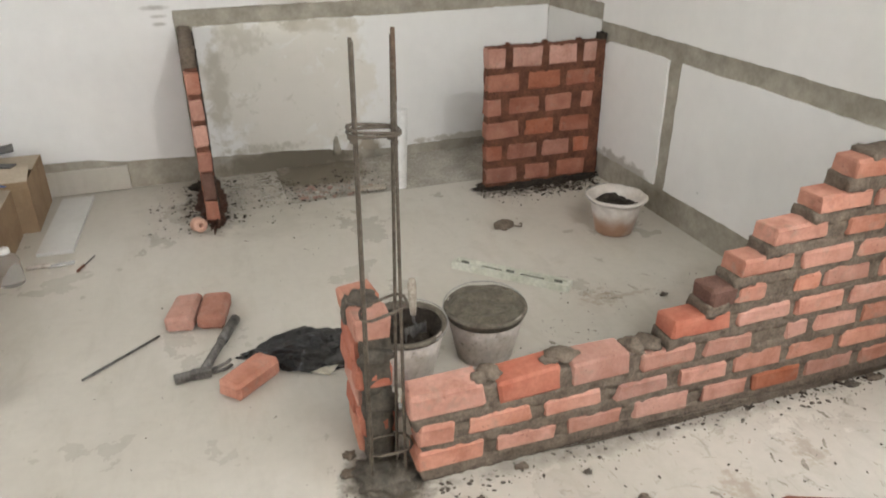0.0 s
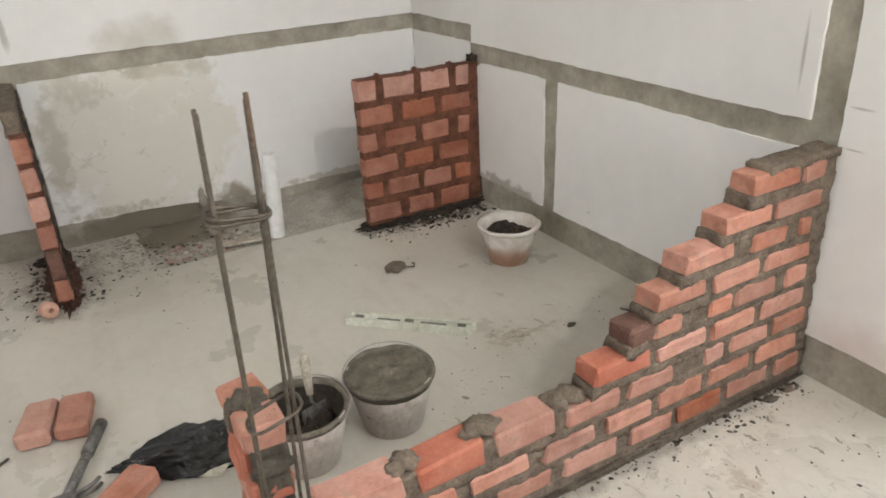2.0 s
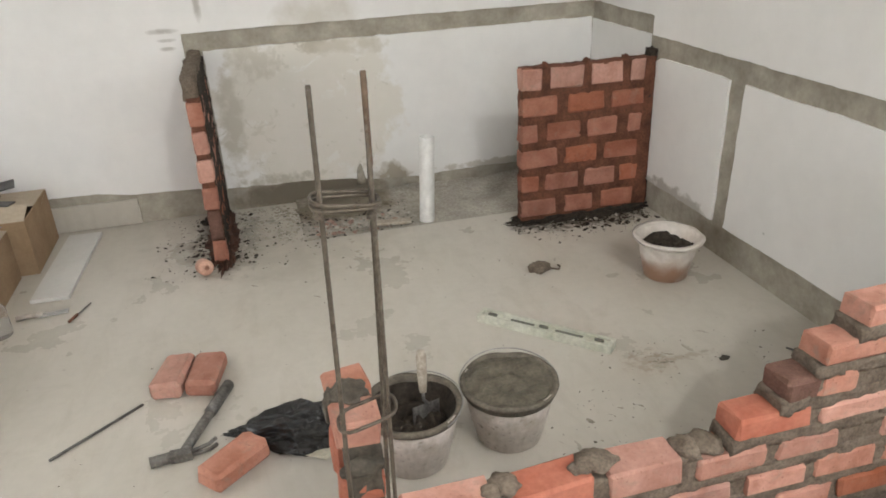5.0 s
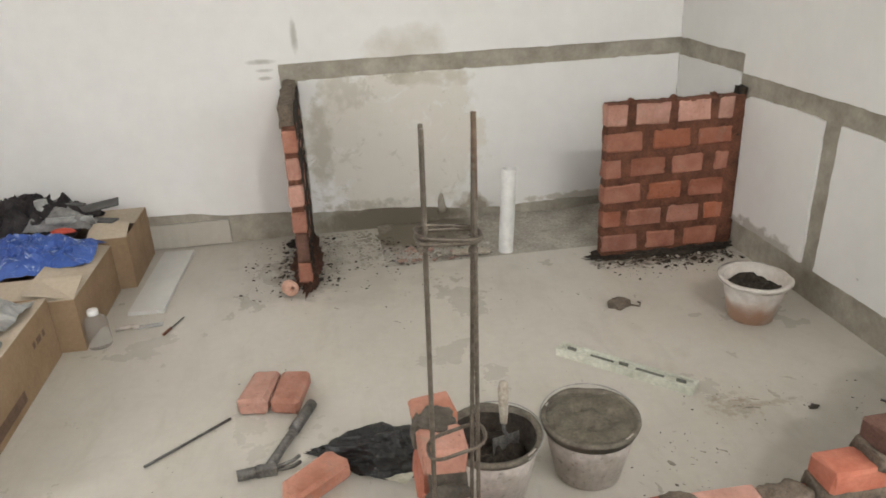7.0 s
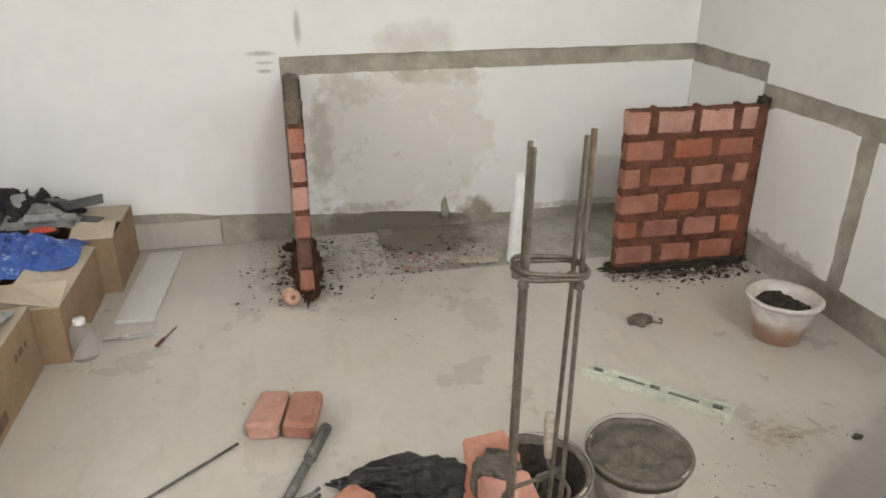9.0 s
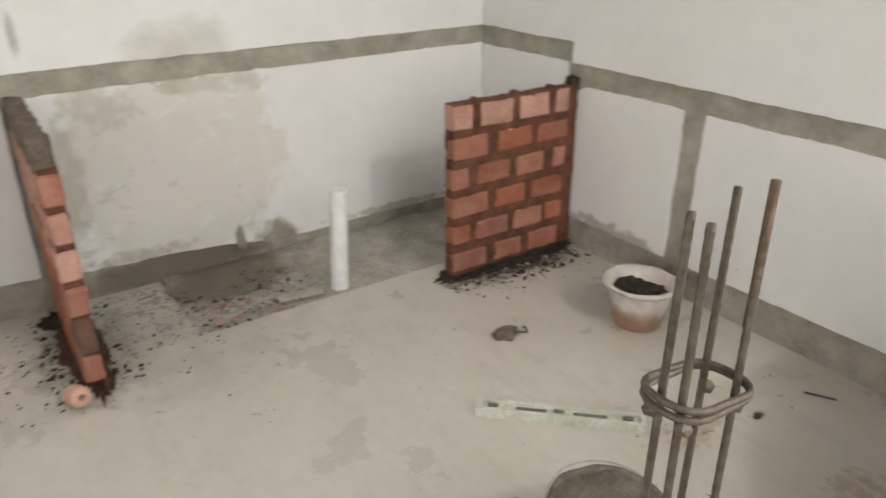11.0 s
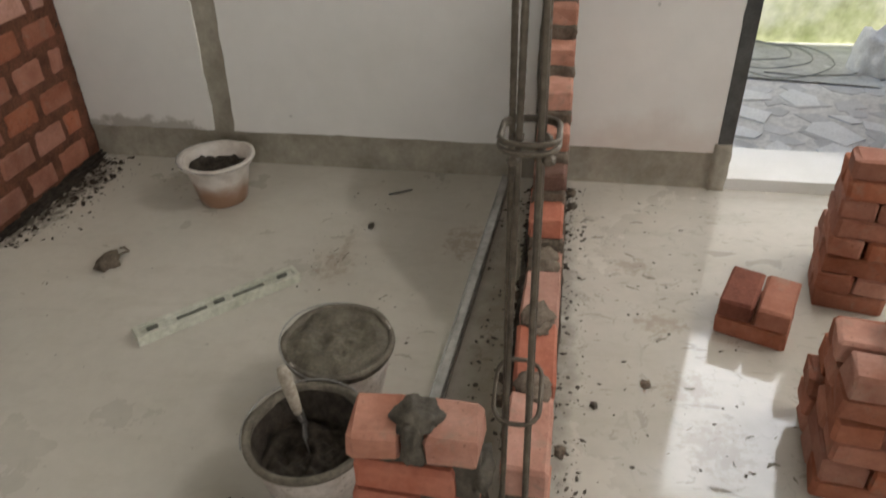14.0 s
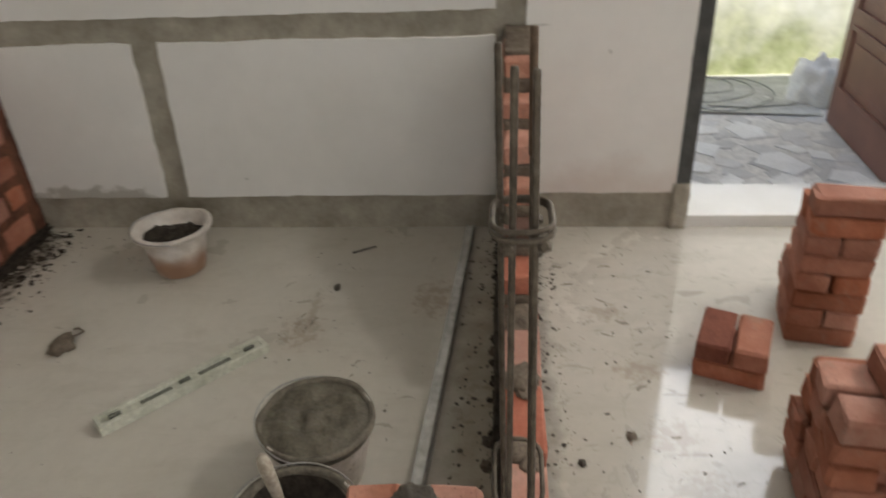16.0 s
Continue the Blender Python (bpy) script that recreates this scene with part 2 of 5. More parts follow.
stain((0.35, 0.15), (0.28, 0.04), 1.0, (0.5, 0.47, 0.4), 0.7, 20.0)
stain((0.98, 0.1), (0.11, 0.09), 1.2, (0.38, 0.335, 0.265), 0.5, 14.0)
stain((1.62, 0.1), (0.4, 0.025), 1.5, (0.55, 0.52, 0.46), 0.7, 22.0)
for centre, radii in (((-0.12, 0.985), (0.085, 0.016)), ((-0.1, 0.94), (0.05, 0.012)), ((-0.1, 0.9), (0.045, 0.012)), ((0.07, 1.1), (0.02, 0.1))):
    col = mixed(nt, calc(nt, "MULTIPLY", ellipse(nt, (0, 2), centre, radii, 0.25, 22.0), 0.8, True), col, (0.42, 0.4, 0.36))
nt.links.new(col, b.inputs["Base Color"])
# faint dirt low on the side wall
nt, b, col = base_colour(PLASTER)
col = mixed(nt, calc(nt, "MULTIPLY", ellipse(nt, (1, 2), (1.25, 0.16), (0.5, 0.17), 0.3, 6.0), 0.5, True), col, (0.6, 0.49, 0.43))
for centre, radii in (((1.575, 0.945), (0.045, 0.005)), ((1.58, 0.82), (0.04, 0.004)), ((1.79, 1.08), (0.008, 0.13)), ((2.749, 0.233), (0.009, 0.007)), ((1.33, 0.72), (0.007, 0.01)), ((2.3, 1.34), (0.12, 0.02))):
    col = mixed(nt, calc(nt, "MULTIPLY", ellipse(nt, (1, 2), centre, radii, 0.12, 30.0), 0.8, True), col, (0.44, 0.43, 0.4))
col = mixed(nt, calc(nt, "MULTIPLY", ellipse(nt, (1, 2), (3.42, 0.135), (0.36, 0.07), 0.5, 14.0), 2.0, True), col, (0.47, 0.45, 0.405))
nt.links.new(col, b.inputs["Base Color"])
# mortar dragged over the bricks, and darker burnt patches
for m, much in ((BRICK, 0.55), (BRICK_OLD, 0.4)):
    nt, b, col = base_colour(m)
    geo = nt.nodes.new("ShaderNodeNewGeometry").outputs["Position"]
    drag = ramp(nt, noise_of(nt, geo, 15.0, 7.0, 0.68, 0.5), [(0.55, (0, 0, 0)), (0.68, (much,) * 3)])
    col = mixed(nt, drag, col, (0.3, 0.225, 0.175))
    burnt = ramp(nt, noise_of(nt, geo, 6.5, 5.0, 0.6, 0.3), [(0.56, (0, 0, 0)), (0.72, (0.6,) * 3)])
    col = mixed(nt, burnt, col, (0.27, 0.1, 0.06))
    pits = ramp(nt, noise_of(nt, geo, 95.0, 3.0, 0.5), [(0.66, (0, 0, 0)), (0.74, (0.6,) * 3)])
    nt.links.new(mixed(nt, pits, col, (0.14, 0.07, 0.045)), b.inputs["Base Color"])
# dust on the black bag
nt, b, col = base_colour(BLACK)
dusty_bag = ramp(nt, noise_of(nt, nt.nodes.new("ShaderNodeTexCoord").outputs["Object"], 11.0, 6.0, 0.65), [(0.52, (0, 0, 0)), (0.72, (0.4,) * 3)])
nt.links.new(mixed(nt, dusty_bag, col, (0.1, 0.096, 0.088)), b.inputs["Base Color"])
# blue-white highlights of the crumpled blue sheet, painted into its colour as streaks
nt, b, col = base_colour(BLUE)
nt.links.new(mixed(nt, ramp(nt, noise_of(nt, nt.nodes.new("ShaderNodeTexCoord").outputs["Object"], 16.0, 6.0, 0.7, 1.2), [(0.58, (0, 0, 0)), (0.66, (0.8, 0.8, 0.8))]), col, (0.5, 0.58, 0.7)), b.inputs["Base Color"])
# the tiles: dust that dulls the gloss, damp patches, smears of mortar
nt, b, col = base_colour(TILE)
obj = nt.nodes.new("ShaderNodeTexCoord").outputs["Object"]
smear = noise_of(nt, obj, 7.0, 9.0, 0.72, 0.8)
dots = noise_of(nt, obj, 38.0, 3.0, 0.5)
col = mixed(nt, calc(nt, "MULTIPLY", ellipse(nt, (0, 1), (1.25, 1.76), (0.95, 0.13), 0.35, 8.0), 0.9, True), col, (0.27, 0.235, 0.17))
near_wall = ellipse(nt, (0, 1), (1.35, 1.2), (1.3, 0.75), 0.3, 5.0)
scuff = calc(nt, "MULTIPLY", calc(nt, "GREATER_THAN", smear, 0.61), calc(nt, "MULTIPLY", near_wall, 1.5, True))
col = mixed(nt, calc(nt, "MULTIPLY", scuff, 0.32), col, (0.2, 0.18, 0.145))
col = mixed(nt, ramp(nt, smear, [(0.56, (0, 0, 0)), (0.78, (0.45, 0.45, 0.45))]), col, (0.36, 0.32, 0.255))
col = mixed(nt, ramp(nt, dots, [(0.73, (0, 0, 0)), (0.78, (0.5, 0.5, 0.5))]), col, (0.14, 0.12, 0.095))
line = noise_of(nt, obj, 5.5, 3.0, 0.5, 0.6)
thin = calc(nt, "LESS_THAN", calc(nt, "ABSOLUTE", calc(nt, "SUBTRACT", line, 0.52)), 0.011)
broken = calc(nt, "GREATER_THAN", noise_of(nt, obj, 16.0, 4.0, 0.6), 0.52)
spread = calc(nt, "ADD", calc(nt, "MULTIPLY", near_wall, 1.5, True), ellipse(nt, (0, 1), (1.6, 2.4), (0.3, 0.25), 0.3, 5.0))
col = mixed(nt, calc(nt, "MULTIPLY", calc(nt, "MULTIPLY", thin, broken), calc(nt, "MULTIPLY", spread, 0.1, True)), col, (0.13, 0.11, 0.085))
stretch = nt.nodes.new("ShaderNodeMapping")
stretch.inputs["Scale"].default_value, stretch.inputs["Rotation"].default_value = (24.0, 7.5, 1.0), (0, 0, 0.25)
nt.links.new(obj, stretch.inputs[0])
dash = noise_of(nt, stretch.outputs[0], 1.0, 4.0, 0.6, 0.9)
dash = ramp(nt, dash, [(0.62, (0, 0, 0)), (0.68, (1, 1, 1))])
col = mixed(nt, calc(nt, "MULTIPLY", dash, calc(nt, "MULTIPLY", near_wall, 0.55, True)), col, (0.25, 0.22, 0.175))
faint = ramp(nt, noise_of(nt, stretch.outputs[0], 0.4, 6.0, 0.7, 0.5), [(0.5, (0, 0, 0)), (0.75, (0.5, 0.5, 0.5))])
col = mixed(nt, faint, col, (0.4, 0.365, 0.3))
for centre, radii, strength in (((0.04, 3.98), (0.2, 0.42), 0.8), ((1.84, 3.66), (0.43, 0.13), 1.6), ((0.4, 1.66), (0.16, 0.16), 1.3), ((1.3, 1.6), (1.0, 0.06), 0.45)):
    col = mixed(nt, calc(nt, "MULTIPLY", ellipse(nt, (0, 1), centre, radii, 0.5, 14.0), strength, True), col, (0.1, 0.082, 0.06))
for centre, radii, strength in (((1.5, 2.38), (0.1, 0.07), 0.8), ((1.64, 2.37), (0.14, 0.02), 0.7), ((1.7, 1.95), (0.12, 0.08), 0.9), ((1.62, 1.36), (0.05, 0.07), 0.6), ((1.32, 1.3), (0.05, 0.08), 0.7), ((1.05, 1.25), (0.08, 0.08), 0.6), ((0.85, 1.2), (0.1, 0.1), 0.5)):
    col = mixed(nt, calc(nt, "MULTIPLY", ellipse(nt, (0, 1), centre, radii, 0.9, 34.0), strength, True), col, (0.36, 0.3, 0.235))
dirt_back = ellipse(nt, (0, 1), (0.35, 3.85), (0.75, 0.45), 0.5, 7.0)
col = mixed(nt, calc(nt, "MULTIPLY", dirt_back, 0.6, True), col, (0.36, 0.33, 0.275))
nt.links.new(col, b.inputs["Base Color"])
dust = noise_of(nt, obj, 2.2, 6.0, 0.65)
dusty = ramp(nt, dust, [(0.35, (0.24,) * 3), (0.7, (0.5,) * 3)])
clean = ellipse(nt, (0, 1), (1.2, 0.7), (1.3, 1.0), 0.2, 3.0)
nt.links.new(mixed(nt, calc(nt, "MULTIPLY", clean, 1.6, True), dusty, ramp(nt, smear, [(0.42, (0.035,) * 3), (0.64, (0.16,) * 3)])), b.inputs["Roughness"])
# wet render and screed at the foot of the back wall
for m, axes, centre, radii in ((CEMENT, (0, 2), (0.52, 0.05), (0.48, 0.1)), (SCREED, (0, 1), (0.66, 4.27), (0.36, 0.26))):
    nt, b, col = base_colour(m)
    nt.links.new(mixed(nt, calc(nt, "MULTIPLY", ellipse(nt, axes, centre, radii, 0.3, 12.0), 1.6, True), col, (0.19, 0.163, 0.122)), b.inputs["Base Color"])
# mortar run down the grey buckets
nt, b, col = base_colour(BUCKET)
obj = nt.nodes.new("ShaderNodeTexCoord").outputs["Object"]
runs = nt.nodes.new("ShaderNodeMapping")
runs.inputs["Scale"].default_value = (1.0, 1.0, 0.3)
nt.links.new(obj, runs.inputs[0])
col = mixed(nt, ramp(nt, noise_of(nt, runs.outputs[0], 22.0, 6.0, 0.65, 0.4), [(0.44, (0, 0, 0)), (0.68, (0.65,) * 3)]), col, (0.31, 0.258, 0.195))
col = mixed(nt, ramp(nt, noise_of(nt, obj, 48.0, 4.0, 0.6), [(0.58, (0, 0, 0)), (0.68, (0.7,) * 3)]), col, (0.16, 0.138, 0.105))
nt.links.new(col, b.inputs["Base Color"])
# red-brown dirt at the foot of the old bucket
for m in (BUCKET_WHITE,):
    nt, b, col = base_colour(m)
    col = mixed(nt, calc(nt, "MULTIPLY", ellipse(nt, (2, 2), (0.03, 0.03), (0.11, 0.11), 0.3, 9.0), 1.0, True), col, (0.34, 0.2, 0.13))
    nt.links.new(col, b.inputs["Base Color"])


# ---- building blocks ----
def finish(name, bm, material, smooth=False):
    bmesh.ops.recalc_face_normals(bm, faces=bm.faces)
    me = bpy.data.meshes.new(name)
    if smooth:
        for f in bm.faces:
            f.smooth = True
    bm.to_mesh(me)
    bm.free()
    me.materials.append(material)
    return me


def thing(name, m, label, category, group="", kind=""):
    ob = new(name)
    ob.empty_display_size = 0.1
    ob.matrix_basis = m
    return tagged(ob, label, category, group, kind)


def part(name, bm, material, parent, label="", smooth=False):
    ob = new(name, finish(name, bm, material, smooth))
    ob.parent = parent
    return tagged(ob, label)


def single(name, bm, material, label, category, m=None, group="", kind="", smooth=False):
    ob = new(name, finish(name, bm, material, smooth))
    if m is not None:
        ob.matrix_basis = m
    return tagged(ob, label, category, group, kind)


def box(bm, x0, x1, y0, y1, z0, z1, bevel=0.0, m=None):
    vs = bmesh.ops.create_cube(bm, size=1.0)["verts"]
    bmesh.ops.transform(bm, matrix=Matrix.Translation(((x0 + x1) / 2, (y0 + y1) / 2, (z0 + z1) / 2)) @ Matrix.Diagonal((x1 - x0, y1 - y0, z1 - z0, 1)), verts=vs)
    if bevel:
        es = list({e for v in vs for e in v.link_edges})
        out = bmesh.ops.bevel(bm, geom=es, offset=bevel, segments=2, affect="EDGES", profile=0.6)
        vs = out["verts"]
    if m is not None:
        bmesh.ops.transform(bm, matrix=m, verts=list({v for v in bm.verts if v in set(vs)}))
    return vs


def boxes(*rows, bevel=0.0):
    bm = bmesh.new()
    for r in rows:
        box(bm, *r, bevel=bevel)
    return bm


def lathe(profile, seg=40, wave=0.0, seed=0.0):
    """A turned shape from (radius, height) pairs; a radius of 0 closes it."""
    bm = bmesh.new()
    rings = []
    for r, z in profile:
        if r <= 0:
            rings.append([bm.verts.new((0, 0, z))])
            continue
        ring = []
        for k in range(seg):
            a = 2 * math.pi * k / seg
            p = Vector((r * math.cos(a), r * math.sin(a), z))
            if wave:
                p *= 1 + wave * noise.noise(p * 14 + Vector((seed, 0, 0)))
            ring.append(bm.verts.new(p))
        rings.append(ring)
    for a, c in zip(rings, rings[1:]):
        for k in range(seg):
            j = (k + 1) % seg
            quad = [a[k % len(a)], a[j % len(a)], c[j % len(c)], c[k % len(c)]]
            quad = list(dict.fromkeys(quad))
            if len(quad) > 2:
                bm.faces.new(quad)
    return bm


def tube(points, radius, seg=8, bm=None, closed=False, ribs=0.0):
    """A round bar along points."""
    bm = bm or bmesh.new()
    pts = [Vector(p) for p in points]
    rings = []
    n = len(pts)
    side = None
    for i, p in enumerate(pts):
        a = pts[(i - 1) % n] if closed else pts[max(i - 1, 0)]
        c = pts[(i + 1) % n] if closed else pts[min(i + 1, n - 1)]
        d = (c - a).normalized()
        if side is None:
            side = d.orthogonal().normalized()
        side = (side - d * side.dot(d)).normalized()
        up = d.cross(side)
        r = radius * (1 + (ribs if i % 2 else -ribs))
        rings.append([bm.verts.new(p + (side * math.cos(2 * math.pi * k / seg) + up * math.sin(2 * math.pi * k / seg)) * r) for k in range(seg)])
    pairs = list(zip(rings, rings[1:])) + ([(rings[-1], rings[0])] if closed else [])
    for a, c in pairs:
        for k in range(seg):
            j = (k + 1) % seg
            bm.faces.new((a[k], a[j], c[j], c[k]))
    if not closed:
        bm.faces.new(rings[0][::-1])
        bm.faces.new(rings[-1])
    return bm


def rough_box(x0, x1, y0, y1, z0, z1, step=0.016, amp=0.005, seed=0.0, bm=None, freq=28.0):
    """A box of mortar with a lumpy skin."""
    bm = bm or bmesh.new()
    n = [max(2, round((q - p) / step)) for p, q in ((x0, x1), (y0, y1), (z0, z1))]
    at = {}

    def vert(i, j, k):
        if (i, j, k) not in at:
            p = Vector((x0 + (x1 - x0) * i / n[0], y0 + (y1 - y0) * j / n[1], z0 + (z1 - z0) * k / n[2]))
            q = p * freq + Vector((seed, seed * 1.7, 0))
            p += noise.noise_vector(q) * amp + noise.noise_vector(q * 2.7) * amp * 0.5
            at[i, j, k] = bm.verts.new(p)
        return at[i, j, k]

    for a, b_, c in ((0, 1, 2), (1, 2, 0), (2, 0, 1)):
        for i in range(n[a]):
            for j in range(n[b_]):
                for k in (0, n[c]):
                    quad = []
                    for u, v in ((i, j), (i + 1, j), (i + 1, j + 1), (i, j + 1)):
                        idx = [0, 0, 0]
                        idx[a], idx[b_], idx[c] = u, v, k
                        quad.append(vert(*idx))
                    bm.faces.new(quad)
    return bm


def lump(size, place, seed, bm=None, sub=2, amp=0.35, freq=1.6):
    """A ragged clod: size is its half extents."""
    bm = bm or bmesh.new()
    vs = bmesh.ops.create_icosphere(bm, subdivisions=sub, radius=1.0)["verts"]
    for v in vs:
        k = 1 + amp * noise.noise(v.co * freq + Vector((seed * 3.1, seed, 0))) + amp * 0.5 * noise.noise(v.co * freq * 2.6 + Vector((0, seed, 5)))
        v.co = Vector((v.co.x * size[0] * k, v.co.y * size[1] * k, max(v.co.z, -0.25) * size[2] * k)) + Vector(place)
    return bm


def scatter(name, material, areas, label, category, seed):
    """Crumbs over stretches of floor: rows of x0, x1, y0, y1, z, count, smallest, largest."""
    rnd = random.Random(seed)
    verts, faces = [], []
    proto = bmesh.new()
    bmesh.ops.create_icosphere(proto, subdivisions=1, radius=1.0)
    pv = [v.co.copy() for v in proto.verts]
    pf = [[v.index for v in f.verts] for f in proto.faces]
    proto.free()
    for x0, x1, y0, y1, z, count, small, large in areas:
        for _ in range(count):
            s = small + (large - small) * rnd.random() ** 3
            cx, cy = rnd.uniform(x0, x1), rnd.uniform(y0, y1)
            turn = rnd.uniform(0, 6.28)
            sx, sy, sz = s * rnd.uniform(0.7, 1.5), s * rnd.uniform(0.5, 1.0), s * rnd.uniform(0.3, 0.7)
            n0 = len(verts)
            for v in pv:
                k = rnd.uniform(0.7, 1.25)
                x, y = v.x * sx * k, v.y * sy * k
                verts.append((cx + x * math.cos(turn) - y * math.sin(turn), cy + x * math.sin(turn) + y * math.cos(turn), z + max(v.z, -0.2) * sz * k))
            faces += [[n0 + i for i in f] for f in pf]
    me = bpy.data.meshes.new(name)
    me.from_pydata(verts, [], faces)
    me.materials.append(material)
    return tagged(new(name, me), label, category, "", "stuff")


def brick_mesh(length, width, height, material, seed, chip=0.0, worn=0.0075, turns=1):
    """One brick, its middle at the origin, with worn arrises."""
    rnd = random.Random(seed)
    bm = bmesh.new()
    box(bm, -length / 2, length / 2, -width / 2, width / 2, -height / 2, height / 2)
    bmesh.ops.bevel(bm, geom=list(bm.edges), offset=worn, segments=turns, affect="EDGES")
    for v in bm.verts:
        v.co += Vector((rnd.uniform(-1, 1) * 0.0045, rnd.uniform(-1, 1) * 0.003, rnd.uniform(-1, 1) * 0.004))
        if chip and v.co.x > length * 0.4 and v.co.z > 0:
            v.co.x -= chip * rnd.random()
    return finish("brick", bm, material)


BL, BW, BH = 0.198, 0.096, 0.067
WHOLE = [brick_mesh(BL, BW, BH, BRICK, k, 0.006 * (k % 3)) for k in range(7)]
HALF = [brick_mesh(BL / 2, BW, BH, BRICK, 20 + k, 0.01) for k in range(4)]
WHOLE_OLD = [brick_mesh(BL, BW, BH, BRICK_OLD, 40 + k, 0.006) for k in range(6)]
HALF_OLD = [brick_mesh(BL / 2, BW, BH, BRICK_OLD, 50 + k, 0.008) for k in range(4)]
picks = random.Random(5)


def brick(parent, centre, length, turn=0.0, tilt=0.0, roll=0.0, old=False, height=BH, width=BW, mesh=None):
    """A brick as a part, its long side along x before it is turned."""
    half = length < 0.14
    pool = (HALF_OLD if half else WHOLE_OLD) if old else (HALF if half else WHOLE)
    ob = new("brick", mesh or picks.choice(pool))
    flip = picks.choice((0, 180))
    ob.parent = parent
    ob.matrix_basis = pose(*centre, roll, tilt, turn + flip) @ Matrix.Diagonal((length / (BL / 2 if half else BL), width / BW, height / BH, 1))
    return ob


def slab(outline, axis, plane, depth, jag=0.004, step=0.035, seed=0.0):
    """A sheet of plaster with ragged edges: outline in (along, up), its face at plane, growing by depth along the axis."""
    bm = bmesh.new()
    ring = []
    n = len(outline)
    for k in range(n):
        a, c = Vector(outline[k]), Vector(outline[(k + 1) % n])
        m = max(1, round((c - a).length / step))
        for i in range(m):
            p = a.lerp(c, i / m)
            w = noise.noise_vector(Vector((p.x * 23, p.y * 23, seed))) * jag + noise.noise_vector(Vector((p.x * 5, p.y * 5, seed + 9))) * jag
            ring.append((p.x + w.x, p.y + w.y))
    front, back = [], []
    for u, z in ring:
        if axis == "x":
            front.append(bm.verts.new((plane, u, z)))
            back.append(bm.verts.new((plane + depth, u, z)))
        else:
            front.append(bm.verts.new((u, plane, z)))
            back.append(bm.verts.new((u, plane + depth, z)))
    f = bm.faces.new(front)
    g = bm.faces.new(back[::-1])
    for k in range(len(front)):
        j = (k + 1) % len(front)
        bm.faces.new((front[k], back[k], back[j], front[j]))
    bm.normal_update()
    bmesh.ops.triangulate(bm, faces=[f, g])
    return bm


# ---- setting ----
EX, BY = 2.2, 4.40      # faces of the plaster on the side and back wall
CH = 0.012              # depth of the chases
TOP = 4.1

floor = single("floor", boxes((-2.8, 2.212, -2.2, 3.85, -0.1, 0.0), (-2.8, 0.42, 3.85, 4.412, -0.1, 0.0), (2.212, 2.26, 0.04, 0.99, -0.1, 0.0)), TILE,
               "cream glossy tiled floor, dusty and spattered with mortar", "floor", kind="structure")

bm = bmesh.new()
nx, ny = 60, 20
grid = [[bm.verts.new((0.42 + 1.79 * i / nx, 3.85 + 0.56 * j / ny, 0)) for i in range(nx + 1)] for j in range(ny + 1)]
for row in grid:
    for v in row:
        rise = noise.noise(v.co * 6) * 0.012 + noise.noise(v.co * 22) * 0.008
        slope = min(1.0, max(0.0, (v.co.y - 3.85) / 0.5))
        v.co.z = -0.014 + rise * (0.4 + slope) + 0.03 * slope ** 2
for j in range(ny):
    for i in range(nx):
        bm.faces.new((grid[j][i], grid[j][i + 1], grid[j + 1][i + 1], grid[j + 1][i]))
single("floor_screed", bm, SCREED, "rough grey screed where the tiles stop", "floor", kind="structure", smooth=True)

ceiling = single("ceiling", boxes((-3.0, 2.45, -2.4, 4.6, TOP, TOP + 0.12)), CEILING, "plain white ceiling", "ceiling", kind="structure")

wall_back = single("wall_back", boxes((-3.0, 2.45, BY + CH, BY + 0.2, -0.1, TOP)), CEMENT,
                   "white plastered wall with grey chases cut for a counter", "wall", kind="structure")
wall_side = single("wall_side", boxes((EX + CH, 2.44, 0.99, 4.6, -0.1, TOP), (EX + CH, 2.44, 0.04, 0.99, 2.1, TOP), (EX + CH, 2.44, -2.4, 0.04, -0.1, TOP)), CEMENT,
                   "white plastered wall with grey chases and a doorway", "wall", kind="structure")
# openings in these two unseen walls are added, sized for the sky light they admit
wall_left = single("wall_left", boxes((-3.0, -2.8, -2.4, 1.0, -0.1, TOP), (-3.0, -2.8, 1.8, 4.6, -0.1, TOP), (-3.0, -2.8, 1.0, 1.8, -0.1, 1.2), (-3.0, -2.8, 1.0, 1.8, 2.0, TOP)), CEILING,
                   "plain white wall out of view with an added opening for sky light", "wall", kind="structure")
wall_front = single("wall_front", boxes((-2.8, 0.0, -2.4, -2.2, -0.1, TOP), (1.2, 2.45, -2.4, -2.2, -0.1, TOP), (0.0, 1.2, -2.4, -2.2, -0.1, 1.42), (0.0, 1.2, -2.4, -2.2, 2.42, TOP)), CEILING,
                    "plain white wall out of view with an added opening for sky light", "wall", kind="structure")

part("plaster_panel", slab([(-2.8, 0.19), (-0.6, 0.195), (-0.4, 0.165), (-0.028, 0.155), (-0.028, 0.968), (1.1, 0.972), (2.2, 0.975), (2.2, TOP), (-2.8, TOP)], "y", BY, CH, seed=1), PLASTER_BACK, wall_back, "white paint with beige damp stains")
part("plaster_panel", slab([(0.062, 0.135), (0.5, 0.125), (0.92, 0.085), (1.15, 0.07), (1.5, 0.085), (2.2, 0.08), (2.2, 0.886), (0.062, 0.876)], "y", BY, CH, 0.006, seed=2), PLASTER_BACK, wall_back, "white paint with beige damp stains")
